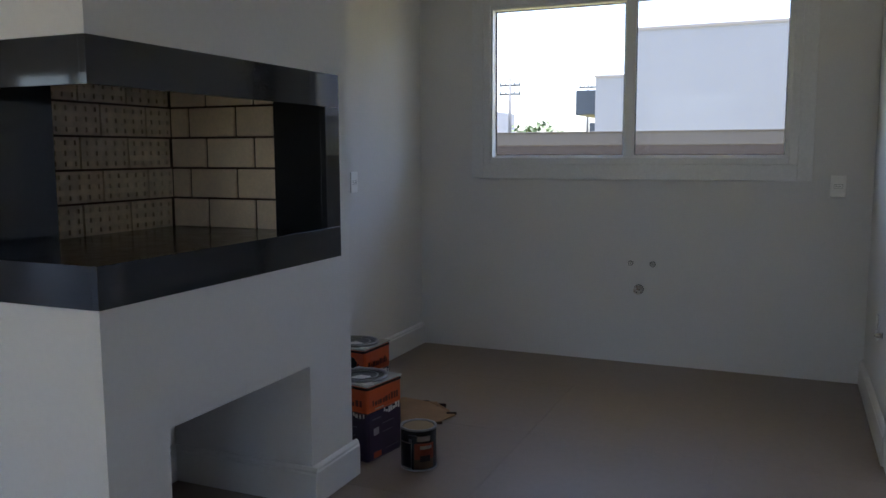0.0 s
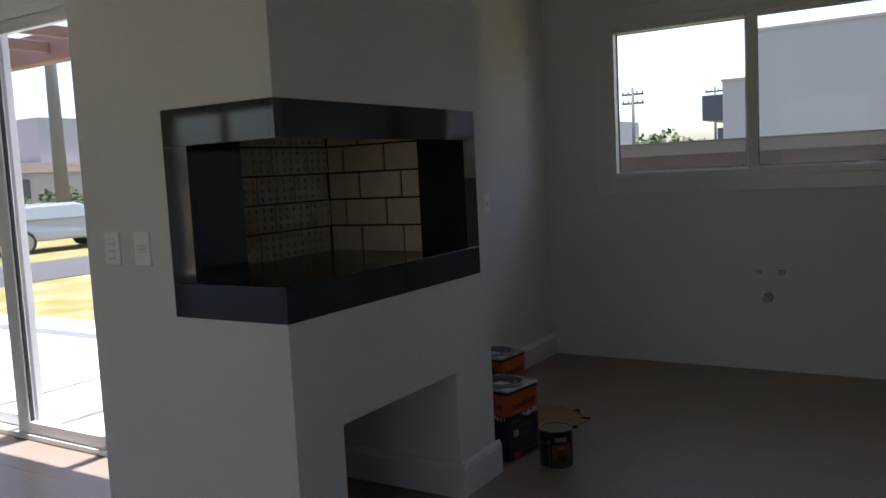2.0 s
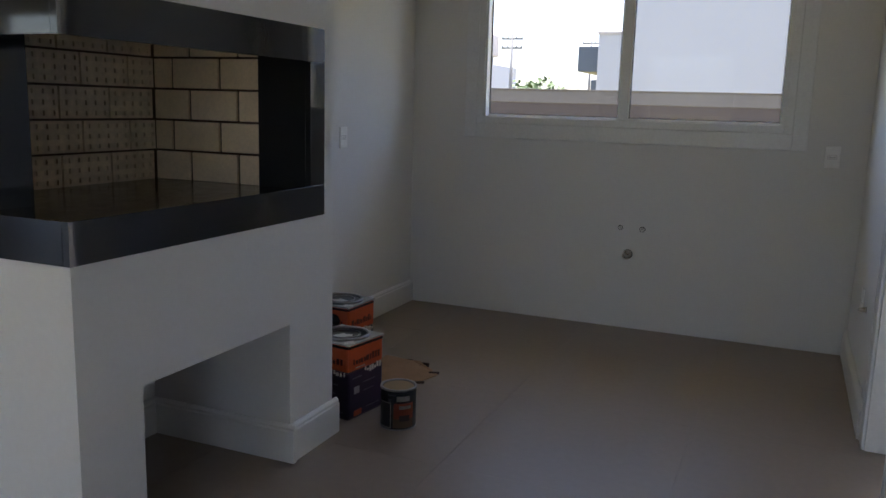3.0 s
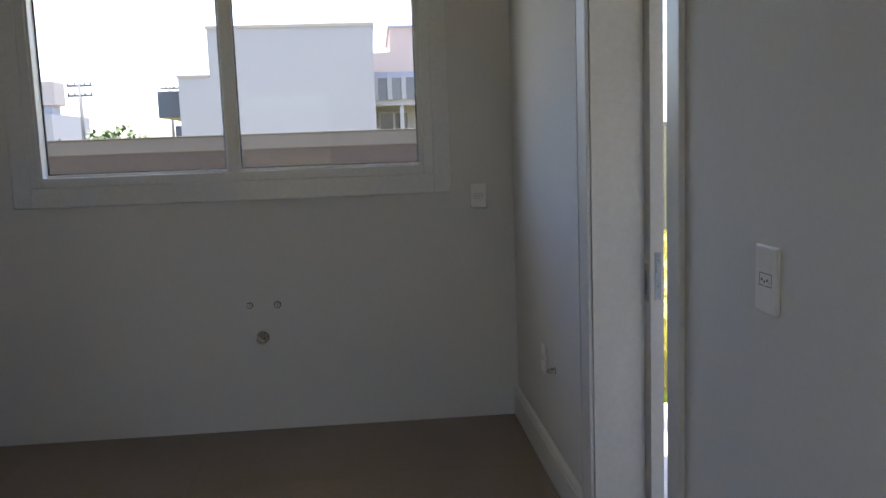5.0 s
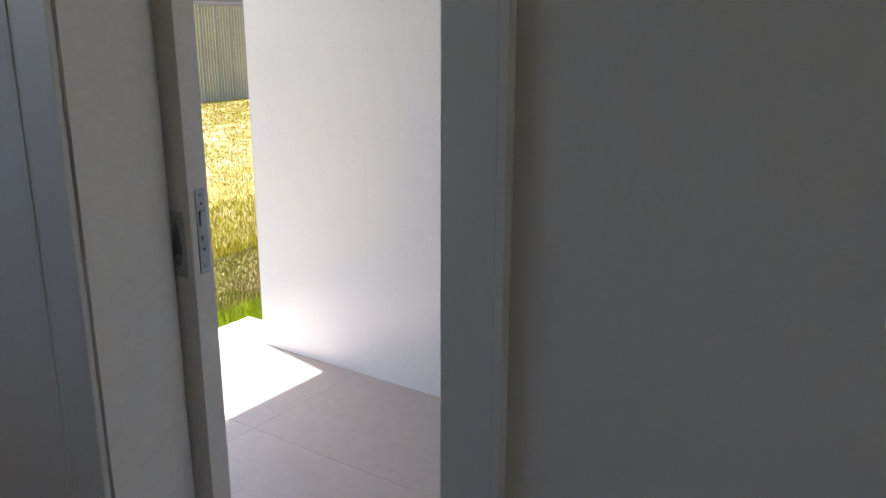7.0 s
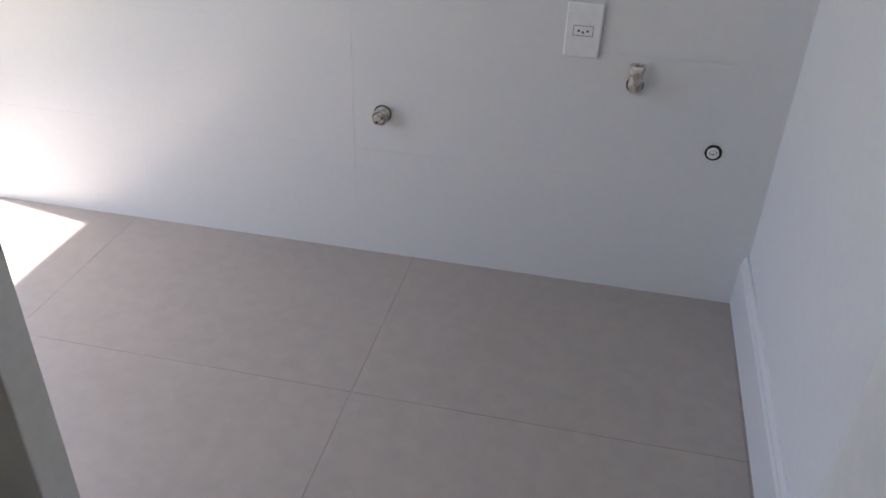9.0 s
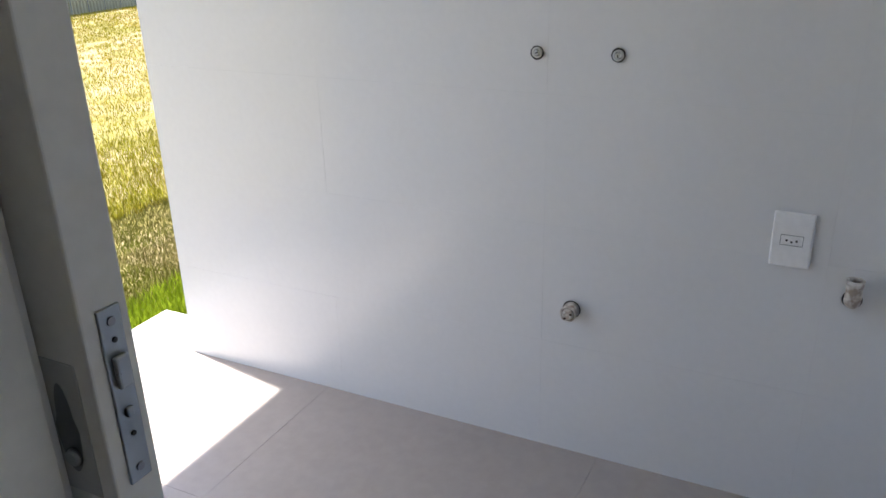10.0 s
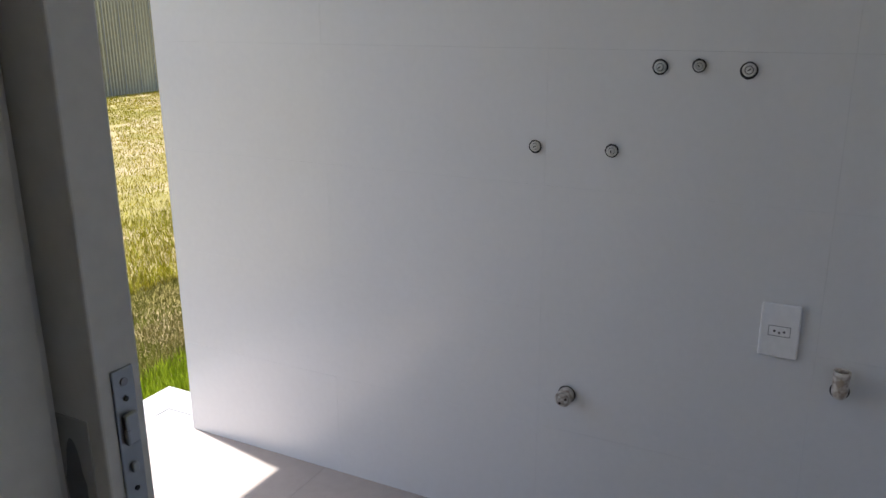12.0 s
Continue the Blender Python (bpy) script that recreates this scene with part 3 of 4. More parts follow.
blades("lawn_grass", (0.2, 11.5, 5.2, 13.1), 230000, .012, .045, M["grass"], "patchy sun-dried yellow-green grass beside the porch", 1, spots=1)
blades("dry_thatch", (0.2, 11.5, 5.15, 12.6), 140000, .003, .012, M["thatch"], "bleached dry straw in the bare spots of the lawn", 7, .004, spots=-1)
blades("tall_grass", (0.6, 5.5, 5.22, 6.4), 17000, .03, .085, M["grass_tall"], "taller yellow-green grass stalks at the edge of the lawn", 11, .0026)
blades("mown_grass", (0.2, 3.6, 4.4, 5.25), 95000, .014, .036, M["grass_mown"], "short dry mown grass strip", 2, .0024)
blades("green_turf", (0.2, 2.8, 4.17, 4.44), 22000, .03, .065, M["grass_green"], "lush green turf along the slab edge", 3, .003)


def fence():
    f = empty("metal_fence", (2.5, 12.9, GZ_LAWN))
    tagged(f, "pale olive corrugated sheet fence with a top rail", "fence")
    turn = 0.045
    n = 30
    wv = .345
    me = None
    for i in range(n):
        if me is None:
            bm = bmesh.new()
            segs = 20
            top, bot, tb, bb = [], [], [], []
            for k in range(segs + 1):
                s = k / segs
                d = .014 * (1 if (k // 2) % 2 else -1)
                x = s * (wv - .024)
                bot.append(bm.verts.new((x, d, -.03))); top.append(bm.verts.new((x, d, 1.68)))
                bb.append(bm.verts.new((x, d + .004, -.03))); tb.append(bm.verts.new((x, d + .004, 1.68)))
            for k in range(segs):
                bm.faces.new((bot[k], bot[k + 1], top[k + 1], top[k])); bm.faces.new((bb[k + 1], bb[k], tb[k], tb[k + 1]))
                bm.faces.new((top[k], top[k + 1], tb[k + 1], tb[k]))
            ob = part("sheet", bm, M["fence"], f)
            me = ob.data
        else:
            ob = new("sheet", me)
            ob.parent = f
        ob.location = (i * wv, i * wv * turn, 0)
    # dark strips added in the gaps so that the sheet seams read dark
    for i in range(1, n):
        part("lap_strip", box(i * wv - .0235, i * wv - .0005, i * wv * turn - .016, i * wv * turn + .02, -.02, 1.66), M["house_dark"], f)
    L = n * wv
    rail = box(0, L, -.03, .03, 1.66, 1.72, bev=.005)
    bmesh.ops.transform(rail, verts=rail.verts, matrix=Matrix.Shear('XZ', 4, (0, 0)) @ pose(0, 0, 0, 0, 0, math.degrees(math.atan(turn))))
    part("top_rail", rail, M["concrete"], f)
    for i in range(0, n + 1, 7):
        part("post", box(i * wv - .04, i * wv + .04, i * wv * turn + .03, i * wv * turn + .11, -.05, 1.82 if i == 14 else 1.7), M["house_dark"], f)
fence()


def garden_wall():
    g = empty("garden_wall", (-7.0, 12.0, GZ_LAWN))
    tagged(g, "low plastered boundary wall, beige over brown", "wall")
    z = -GZ_LAWN
    part("footing", box(0, 9.4, 0, .2, -.1, 1.385 + z), M["plaster_brown"], g, "brown plaster base")
    part("upper_band", box(0, 9.4, -.012, .212, 1.385 + z, 1.592 + z, bev=.01), M["plaster_beige"], g, "beige plaster band")
    part("coping", box(0, 9.4, -.03, .23, 1.592 + z, 1.605 + z, bev=.004), M["plaster_beige"], g)
garden_wall()


def far_window(parent, x, y, z, w, h, face=-1, axis="y"):
    """A window with frame and dark pane on a far facade."""
    if axis == "y":
        fr = boxes([(x, x + w, y + face * .06, y, z, z + .08), (x, x + w, y + face * .06, y, z + h - .08, z + h), (x, x + .08, y + face * .06, y, z + .08, z + h - .08),
                    (x + w - .08, x + w, y + face * .06, y, z + .08, z + h - .08), (x + w / 2 - .04, x + w / 2 + .04, y + face * .06, y, z + .08, z + h - .08)])
        gl = box(x + .08, x + w - .08, y + face * .03, y, z + .08, z + h - .08)
    else:
        fr = boxes([(x, x + face * .06, y, y + w, z, z + .08), (x, x + face * .06, y, y + w, z + h - .08, z + h), (x, x + face * .06, y, y + .08, z + .08, z + h - .08),
                    (x, x + face * .06, y + w - .08, y + w, z + .08, z + h - .08)])
        gl = box(x, x + face * .03, y + .08, y + w - .08, z + .08, z + h - .08)
    win = part("window", fr, M["house_white"], parent)
    part("pane", gl, M["win_dark"], win)


def neighbours():
    z = -GZ_LAWN - .09
    a = empty("neighbour_house", (-3.5, 30, GZ_LAWN))
    tagged(a, "tall windowless white house with a stepped roofline", "house")
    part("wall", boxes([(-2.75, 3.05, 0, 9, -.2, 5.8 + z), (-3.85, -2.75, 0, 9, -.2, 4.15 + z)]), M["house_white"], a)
    part("roof", boxes([(-2.8, 3.1, -.04, 9.05, 5.8 + z, 5.9 + z), (-3.9, -2.8, -.04, 9.05, 4.15 + z, 4.23 + z)]), M["house_gray"], a)
    part("balcony", box(-4.75, -3.85, .6, 4, 2.8 + z, 3.75 + z, bev=.03), M["house_dark"], a, "dark blue-grey balcony box")
    part("balcony", box(-4.2, -3.85, .6, 3, 1.9 + z, 2.5 + z, bev=.03), M["house_dark"], a)
    b = empty("terrace_house", (-.45, 31, GZ_LAWN))
    tagged(b, "white terrace house under a dark ribbed awning", "house")
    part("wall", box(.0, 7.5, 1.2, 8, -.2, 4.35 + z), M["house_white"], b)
    bm = box(-.1, 7.6, -.2, 1.3, 3.2 + z, 4.0 + z)
    part("awning", bm, M["roof_tin"], b, "dark sheet awning")
    for i in range(14):
        part("rib", box(-.05 + i * .52, .12 + i * .52, -.27, -.2, 3.2 + z, 4.0 + z), M["house_white"], b)
    part("lintel", box(-.1, 7.6, -.15, .1, 3.0 + z, 3.2 + z), M["house_white"], b)
    for i in range(5):
        far_window(b, .1 + i * 1.5, 1.2, 1.6 + z, 1.2, 1.25)
    part("post", box(.9, 1.05, -.1, .05, 0, 3.0 + z), M["house_white"], b)
    c = empty("beige_house", (0.2, 42, GZ_LAWN))
    tagged(c, "beige rendered block house behind the terrace", "house")
    part("wall", boxes([(.3, 9, 0, 8, -.2, 7.4 + z), (-1.2, .3, 0, 8, -.2, 6.2 + z)]), M["house_beige"], c)
    part("roof", box(.2, 9.1, -.1, 8.1, 7.4 + z, 7.5 + z), M["house_white"], c)
    d = empty("distant_house", (-23, 55, GZ_LAWN))
    tagged(d, "small pale house far off with a dark water tank", "house")
    part("wall", boxes([(-4, 2, 0, 7, -.2, 4.4 + z), (-6.5, -4, 0, 7, -.2, 6.0 + z)]), M["house_white"], d)
    part("water_tank", box(.3, 1.9, 1, 3, 5.0 + z, 6.6 + z, bev=.1), M["house_gray"], d)
    part("tank_stand", box(.6, 1.6, 1.3, 2.7, 4.4 + z, 5.0 + z), M["house_white"], d)
    far_window(d, -3.3, 0, 2.2 + z, 1.4, 1.4)
    far_window(d, -1.3, 0, 2.2 + z, 1.4, 1.4)
    # house behind the fence by the porch
    e = empty("white_villa", (12, 22, GZ_LAWN))
    tagged(e, "white rendered villa with a beige plinth beyond the fence", "house")
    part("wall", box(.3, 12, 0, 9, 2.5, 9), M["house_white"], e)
    part("plinth", box(.28, 12.02, -.03, 9, -.2, 2.5), M["plaster_beige"], e, "beige plinth")
    part("shed", box(-3.4, -.4, -2, 2, -.2, 2.35, bev=.05), M["house_white"], e)
    part("shed_roof", box(-3.6, -.3, -2.2, 2.1, 2.35, 2.5), M["roof_tin"], e)
    far_window(e, -3.0, -2, 1.2, 1.0, 1.0)
neighbours()


def street_side():
    z = -GZ_LAWN
    h = empty("street_house", (-42, 25, GZ_LAWN))
    tagged(h, "low grey house with a flat roof across the street", "house")
    part("wall", box(-7, 0, -9, 16, -.2, 2.45), M["house_gray"], h)
    part("parapet", box(-7.1, .12, -9.1, 16.1, 2.45, 3.0), M["house_beige"], h, "brownish parapet")
    part("upper_floor", box(-6, -.8, .6, 6, 3.0, 5.5), M["house_white"], h)
    for k in range(4):
        far_window(h, 0, -7.2 + k * 5.4, 1.0, 1.2, 1.2, face=1, axis="x")
    w = empty("white_town_house", (-46, 6, GZ_LAWN))
    tagged(w, "two-storey white house with an orange door", "house")
    part("wall", box(-8, 0, -9, 4.5, -.2, 6.2), M["house_white"], w)
    part("roof", box(-8.2, .2, -9.2, 4.7, 6.2, 6.5), M["house_gray"], w)
    part("door", box(-.05, .08, 1.2, 2.4, 0, 2.3), M["tin_orange"], w, "orange door")
    for k in range(3):
        far_window(w, 0, -7.5 + k * 3.8, 3.6, 1.6, 1.5, face=1, axis="x")
    part("balcony", box(0, 1.2, -2, 2, 3.0, 3.2), M["house_white"], w)
    part("railing", boxes([(1.1, 1.15, -2, 2, 3.2, 4.2)]), M["house_dark"], w)


street_side()


def pole(name, x, y, h, arms, r=.13, label="slender concrete utility pole with cross arms"):
    p = empty(name, (x, y, GZ_LAWN))
    tagged(p, label, "utility pole")
    part("shaft", cyl((0, 0, 0), "z", r, h, 16, r * .6), M["concrete"], p)
    for za in arms:
        part("cross_arm", box(-.5, .5, -.05, .05, h - za, h - za + .09), M["concrete"], p)
        for k in (-.45, -.2, .2, .45):
            part("insulator", cyl((k, 0, h - za + .09), "z", .03, .1, 8), M["house_dark"], p)
    return p
pole("utility_pole", -12.4, 35, 4.75, (.35, .75), .1)
pole("utility_pole", -10.9, 44, 5.2, (.3,), .09)
pole("street_pole", -25.15, 15.1, 9.5, (.5,), .24, "grey street pole by the verge")


def cables():
    for k, (x, z) in enumerate(((-25.65, 8.9), (-24.65, 8.9), (-25.15, 7.6))):
        cu = bpy.data.curves.new("cable", 'CURVE')
        cu.dimensions, cu.bevel_depth = '3D', .012
        sp = cu.splines.new('POLY')
        sp.points.add(24)
        for i in range(25):
            s = i / 24
            sp.points[i].co = (x, -60 + 120 * s, z - 1.2 * math.sin(math.pi * ((s * 4) % 1)) * .35, 1)
        ob = new("power_line", cu)
        cu.materials.append(M["gasket"])
        tagged(ob, "thin dark overhead power line", "cable", "street power lines")
cables()


def leafy(name, at, r, n, seed, label, category="bush", mat_=None, flat=1.0, leaf=.12):
    """A bush or crown of many small leaf quads in uneven clumps."""
    rng = random.Random(seed)
    ob = empty(name, at)
    tagged(ob, label, category)
    clumps = [(rng.gauss(0, .5) * r, rng.gauss(0, .4) * r, rng.uniform(.25, .9) * r * flat, rng.uniform(.25, .5) * r) for _ in range(9)]
    vs, fs = [], []
    for _ in range(n):
        cx, cy, cz, cr = rng.choice(clumps)
        d = Vector((rng.gauss(0, 1), rng.gauss(0, 1), rng.gauss(0, 1))).normalized() * cr * rng.uniform(.55, 1)
        p = Vector((cx, cy, max(.02, cz + d.z))) + Vector((d.x, d.y, 0))
        u = Vector((rng.gauss(0, 1), rng.gauss(0, 1), rng.gauss(0, .6))).normalized() * leaf * rng.uniform(.6, 1.2)
        v = u.orthogonal().normalized() * leaf * .5
        i = len(vs)
        vs += [p - u, p + v, p + u, p - v]
        fs.append((i, i + 1, i + 2, i + 3))
    me = bpy.data.meshes.new("crown")
    me.from_pydata([tuple(v) for v in vs], [], fs)
    me.materials.append(mat_ or M["foliage"])
    cr = new("crown", me)
    cr.parent = ob
    for k in range(3):
        bm = cyl((0, 0, 0), "z", .05 * r, r * .8, 8, .015 * r)
        bmesh.ops.transform(bm, verts=bm.verts, matrix=pose(0, 0, 0, rng.uniform(-25, 25), rng.uniform(-25, 25), 0))
        part("stem", bm, M["bark"], ob)
    return ob


for k, (x, y, r) in enumerate(((-15.3, 44, 2.3), (-14.0, 45, 2.45), (-10.2, 46, 2.35), (-9.2, 47, 2.5))):
    leafy("distant_tree", (x, y, GZ_LAWN), r, 900, 20 + k, "rounded dark green tree beyond the boundary wall", "tree", leaf=.22)
for k in range(13):
    leafy("hedge_shrub", (-37.5, 14.5 + k * 1.35, GZ_LAWN), .9 + .25 * (k % 3) / 2, 420, 40 + k, "upright green hedge shrub by the street", "shrub", flat=1.4, leaf=.11)
for k in range(6):
    leafy("hedge_shrub", (-27.0, 6.5 + k * 1.3, GZ_LAWN), .6, 320, 70 + k, "low green shrub on the verge", "shrub", leaf=.1)


def palm():
    p = empty("palm_tree", (9.4, 17.0, GZ_LAWN))
    tagged(p, "shaggy palm with hanging dry fronds behind the fence", "tree")
    rng = random.Random(9)
    bm = bmesh.new()
    for k in range(12):
        cyl((rng.uniform(-.03, .03), rng.uniform(-.03, .03), k * .32), "z", .3 - .006 * k, .34, 14, .25 - .006 * k, bm=bm)
    part("trunk", bm, M["bark"], p)
    for k in range(60):
        az = rng.uniform(0, 2 * math.pi)
        up = rng.uniform(-.6, 1.0)
        L = rng.uniform(1.1, 1.9)
        bm = bmesh.new()
        pos = Vector((0, 0, 3.75 + rng.uniform(-.4, .3)))
        d = Vector((math.cos(az), math.sin(az), up)).normalized()
        side = d.cross(Vector((0, 0, 1))).normalized()
        steps = 9
        for s in range(steps):
            nd = (d + Vector((0, 0, -.26 - (.1 if up < 0 else 0)))).normalized()
            q = pos + d * L / steps
            for sg in (-1, 1):
                for e in range(2):
                    b0 = pos.lerp(q, e * .5)
                    tip = b0 + side * sg * .34 * math.sin(math.pi * (s + 1) / (steps + 1.5)) + d * .1 + Vector((0, 0, -.14))
                    bm.faces.new([bm.verts.new(b0), bm.verts.new(b0 + d * .06), bm.verts.new(tip)])
            pos, d = q, nd
        part("frond", bm, M["frond_dry"] if up < -.3 else M["frond"], p)
palm()


def pergola():
    p = empty("pergola", (-3.0, 1.4, 0))
    tagged(p, "reddish timber pergola over the patio", "pergola")
    for i in range(9):
        x = -1.0 - .79 * i + .21
        part("rafter", box(x - .03, x + .03, -.058, 2.249, 2.66, 2.76, bev=.005), M["wood"], p)
    part("front_beam", box(-6.9, -.2, 2.25, 2.4, 2.58, 2.86, bev=.008), M["wood"], p)
    part("wall_beam", box(-6.9, -.2, -.058, -.01, 2.60, 2.655, bev=.006), M["wood"], p)
    part("post", box(-6.85, -6.7, 2.25, 2.4, -.02, 2.58, bev=.008), M["wood"], p)
    part("post", box(-.4, -.25, 2.25, 2.4, -.02, 2.58, bev=.008), M["wood"], p)
pergola()


def car():
    # a flattened pale car stands in for a reflection in the patio glass
    c = empty("reflection_car", (-19.2, 10.9, GZ_LAWN), 90)
    tagged(c, "low silver car standing in for a pale reflection in the patio glass", "car")
    prof = ((-2.0, .28), (-2.05, .6), (-1.85, .76), (-1.3, 1.12), (.2, 1.16), (.95, .79), (1.8, .66), (2.0, .48), (1.98, .28))
    bm = bmesh.new()
    L = [bm.verts.new((x, -.82 + (.12 if z > .9 else 0), z)) for x, z in prof]
    R = [bm.verts.new((x, .82 - (.12 if z > .9 else 0), z)) for x, z in prof]
    n = len(prof)
    for i in range(n):
        bm.faces.new((L[i], L[(i + 1) % n], R[(i + 1) % n], R[i]))
    bm.faces.new(L); bm.faces.new(R[::-1])
    bmesh.ops.bevel(bm, geom=bm.edges[:], offset=.05, segments=2, affect='EDGES')
    part("body", bm, M["car_paint"], c)
    for sg in (-1, 1):
        bm = bmesh.new()
        y = sg * .765
        bm.faces.new([bm.verts.new(v) for v in ((-1.3, y, .8), (-1.15, y * .93, 1.08), (.15, y * .93, 1.1), (.72, y, .8))])
        e = bmesh.ops.extrude_face_region(bm, geom=bm.faces[:])
        bmesh.ops.translate(bm, verts=[v for v in e["geom"] if isinstance(v, bmesh.types.BMVert)], vec=(0, sg * .07, 0))
        part("side_window", bm, M["car_glass"], c)
        for x in (-1.3, 1.25):
            w = part("wheel", cyl((x, sg * .68, .28), "y" if sg > 0 else "-y", .28, .18, 24, bev=.03), M["rubber"], c)
            part("rim", cyl((x, sg * .855, .28), "y" if sg > 0 else "-y", .19, .015, 16), M["steel"], w)
car()

# ---------------------------------------------------------------- wall fittings
def plate(name, at, normal, kind, label, w=.078, h=.118, holes=True):
    """A wall plate: kind 'socket', 'switch' or 'blank'. Built facing -y, then turned."""
    turn = {"-y": 0, "-x": -90, "+x": 90}[normal]
    p = empty(name, at, turn)
    tagged(p, label, "socket" if kind == "socket" else ("light switch" if kind == "switch" else "cover plate"))
    part("plate", box(-w / 2, w / 2, -.002 if kind == "blank" else -.008, 0, -h / 2, h / 2, bev=.0009 if kind == "blank" else .0035), M["wall" if kind == "blank" else "plastic"], p)
    if kind == "socket":
        for r in ((-.021, .021, -.0115, -.0103), (-.021, .021, .0103, .0115), (-.0218, -.0206, -.0115, .0115), (.0206, .0218, -.0115, .0115)):
            part("module_gap", box(r[0], r[1], -.0083, -.0079, r[2], r[3]), M["plastic_gap"], p)
        face = bmesh.new()
        ring_pts = [(-.017, 0), (-.011, .009), (.011, .009), (.017, 0), (.011, -.009), (-.011, -.009)]
        A = [face.verts.new((x, -.0083, z)) for x, z in ring_pts]
        B = [face.verts.new((x * .92, -.0095, z * .92)) for x, z in ring_pts]
        for i in range(6):
            face.faces.new((A[i], A[(i + 1) % 6], B[(i + 1) % 6], B[i]))
        face.faces.new(B)
        m = part("module", face, M["plastic"], p, "six-sided outlet face")
        for x, z in ((-.0095, 0), (0, -.003), (.0095, 0)):
            part("pin_hole", cyl((x, -.0094, z), "-y", .0025, .0004, 12), M["plastic_dark"], m)
    elif kind == "switch":
        for zz in (-.025, 0, .025):
            part("rocker", box(-.018, .018, -.0105, -.0078, zz - .0095, zz + .0095, bev=.0015), M["plastic"], p)
            part("rocker_gap", box(-.0195, .0195, -.0083, -.0078, zz - .011, zz - .0098), M["plastic_dark"], p)
    return p


plate("wall_socket", (0, 1.450, 1.084), "-x", "socket", "white wall socket plate beside the door casing")
plate("wall_socket", (0, 3.345, .455), "-x", "socket", "low white socket plate above the skirting board")
plate("wall_socket", (-.172, 4.0, 1.090), "-y", "socket", "white socket plate beside the window")
plate("blank_plate", (-1.775, 4.0, 1.01), "-y", "blank", "small white cover plate under the window", .05, .03)
plate("blank_plate", (-2.468, 4.0, 1.115), "-y", "blank", "white cover plate near the corner", .05, .035)
plate("wall_socket", (-2.67, 3.085, 1.116), "+x", "socket", "white socket plate on the side wall")
plate("light_switch", (-2.755, YB, 1.118), "-y", "switch", "white triple light switch beside the granite surround")
plate("wall_socket", (-2.598, YB, 1.117), "-y", "socket", "white socket plate beside the light switch")
plate("wall_socket", (SX - .002, 2.157, .604), "-x", "socket", "white socket plate on the tiled porch wall")
plate("wall_socket", (SX - .002, 1.895, 1.04), "-x", "socket", "white socket plate high on the porch wall")


def water_stub(name, at, normal, r, label, m=None, gap=1.3):
    """A capped water outlet set into a dark ragged hole in the wall."""
    p = empty(name, at, {"-y": 0, "-x": -90}[normal])
    tagged(p, label, "pipe stub")
    rng = random.Random(int(at[1] * 1000 + at[2] * 77))
    r *= .8
    ex, ez = rng.uniform(-.1, .1) * r, rng.uniform(-.1, .1) * r      # the hole is never quite centred
    bm = cyl((ex, -.0006, ez), "-y", r * gap, .0008, 26)
    for v in bm.verts:
        v.co.x *= rng.uniform(.94, 1.05); v.co.z *= rng.uniform(.94, 1.05)
    part("hole", bm, M["plastic_dark"], p, "dark ragged gap round the pipe")
    part("collar", ring((0, -.001, 0), "-y", r * .66, r, .005), m or M["plug"], p)
    part("cap", cyl((0, -.001, 0), "-y", r * .55, .009, 20, r * .48, bev=.001), m or M["plug"], p)
    part("cap_gap", cyl((0, -.0012, 0), "-y", r * .65, .0012, 20), M["plastic_gap"], p)
    a = rng.uniform(0, 6.28)
    bm = box(-r * .1, r * .1, -.0108, -.0098, -r * .34, r * .2)
    bmesh.ops.rotate(bm, verts=bm.verts, cent=(0, 0, 0), matrix=Matrix.Rotation(a, 3, 'Y'))
    part("slot", bm, M["plastic_dark"], p)
    return p


def drain_stub(name, at, normal, r, length, label, tilt=0.0):
    p = empty(name, at, {"-y": 0, "-x": -90}[normal])
    tagged(p, label, "drain pipe")
    part("hole", cyl((0, -.0006, 0), "-y", r * 1.13, .0008, 28), M["plastic_dark"], p, "dark gap round the pipe")
    bm = ring((0, 0, 0), "-y", r * .86, r, length)
    part("pipe", bm, M["pvc_pipe"], p, "dirty cream plastic pipe")
    bm = cyl((0, -length * .8, 0), "-y", r * .85, .012, 20, r * .6, bev=.002)
    part("stopper", bm, M["pvc_pipe"], p, "paint-stained stopper")
    for k in range(4):
        a = k * 1.9 + .4
        part("paint_fleck", cyl((r * .5 * math.cos(a), -length * .8 - .011, r * .5 * math.sin(a)), "-y", r * .16, .003, 7), M["tin_white"] if k % 2 else M["cardboard_dark"], p)
    return p


KX = 4.0
water_stub("water_outlet", (-1.280, KX, .613), "-y", .0145, "small grey water outlet capped in the kitchen wall")
water_stub("water_outlet", (-1.150, KX, .611), "-y", .0165, "small pale water outlet capped in the kitchen wall")
drain_stub("drain_outlet", (-1.228, KX, .456), "-y", .026, .05, "short brownish drain stub under the water outlets")
water_stub("gas_outlet", (0, 3.152, .453), "-x", .013, "small gas outlet beside the low socket")
drain_stub("gas_valve", (0, 3.152, .453), "-x", .010, .024, "short grey gas pipe end")
for y, z, r in ((2.451, 1.138, .0155), (2.373, 1.142, .0135), (2.277, 1.137, .0165), (2.720, .955, .0145), (2.543, .957, .0145)):
    water_stub("water_outlet", (SX - .002, y - .009, z - .003), "-x", r, "grey capped water outlet in the tiled porch wall")
drain_stub("drain_outlet", (SX - .002, 2.613, .354), "-x", .0195, .032, "short cream drain stub in the porch wall")
water_stub("drain_plug", (SX - .002, 1.834, .352), "-x", .0165, "flush white drain cap near the porch corner", M["plastic"], 1.45)


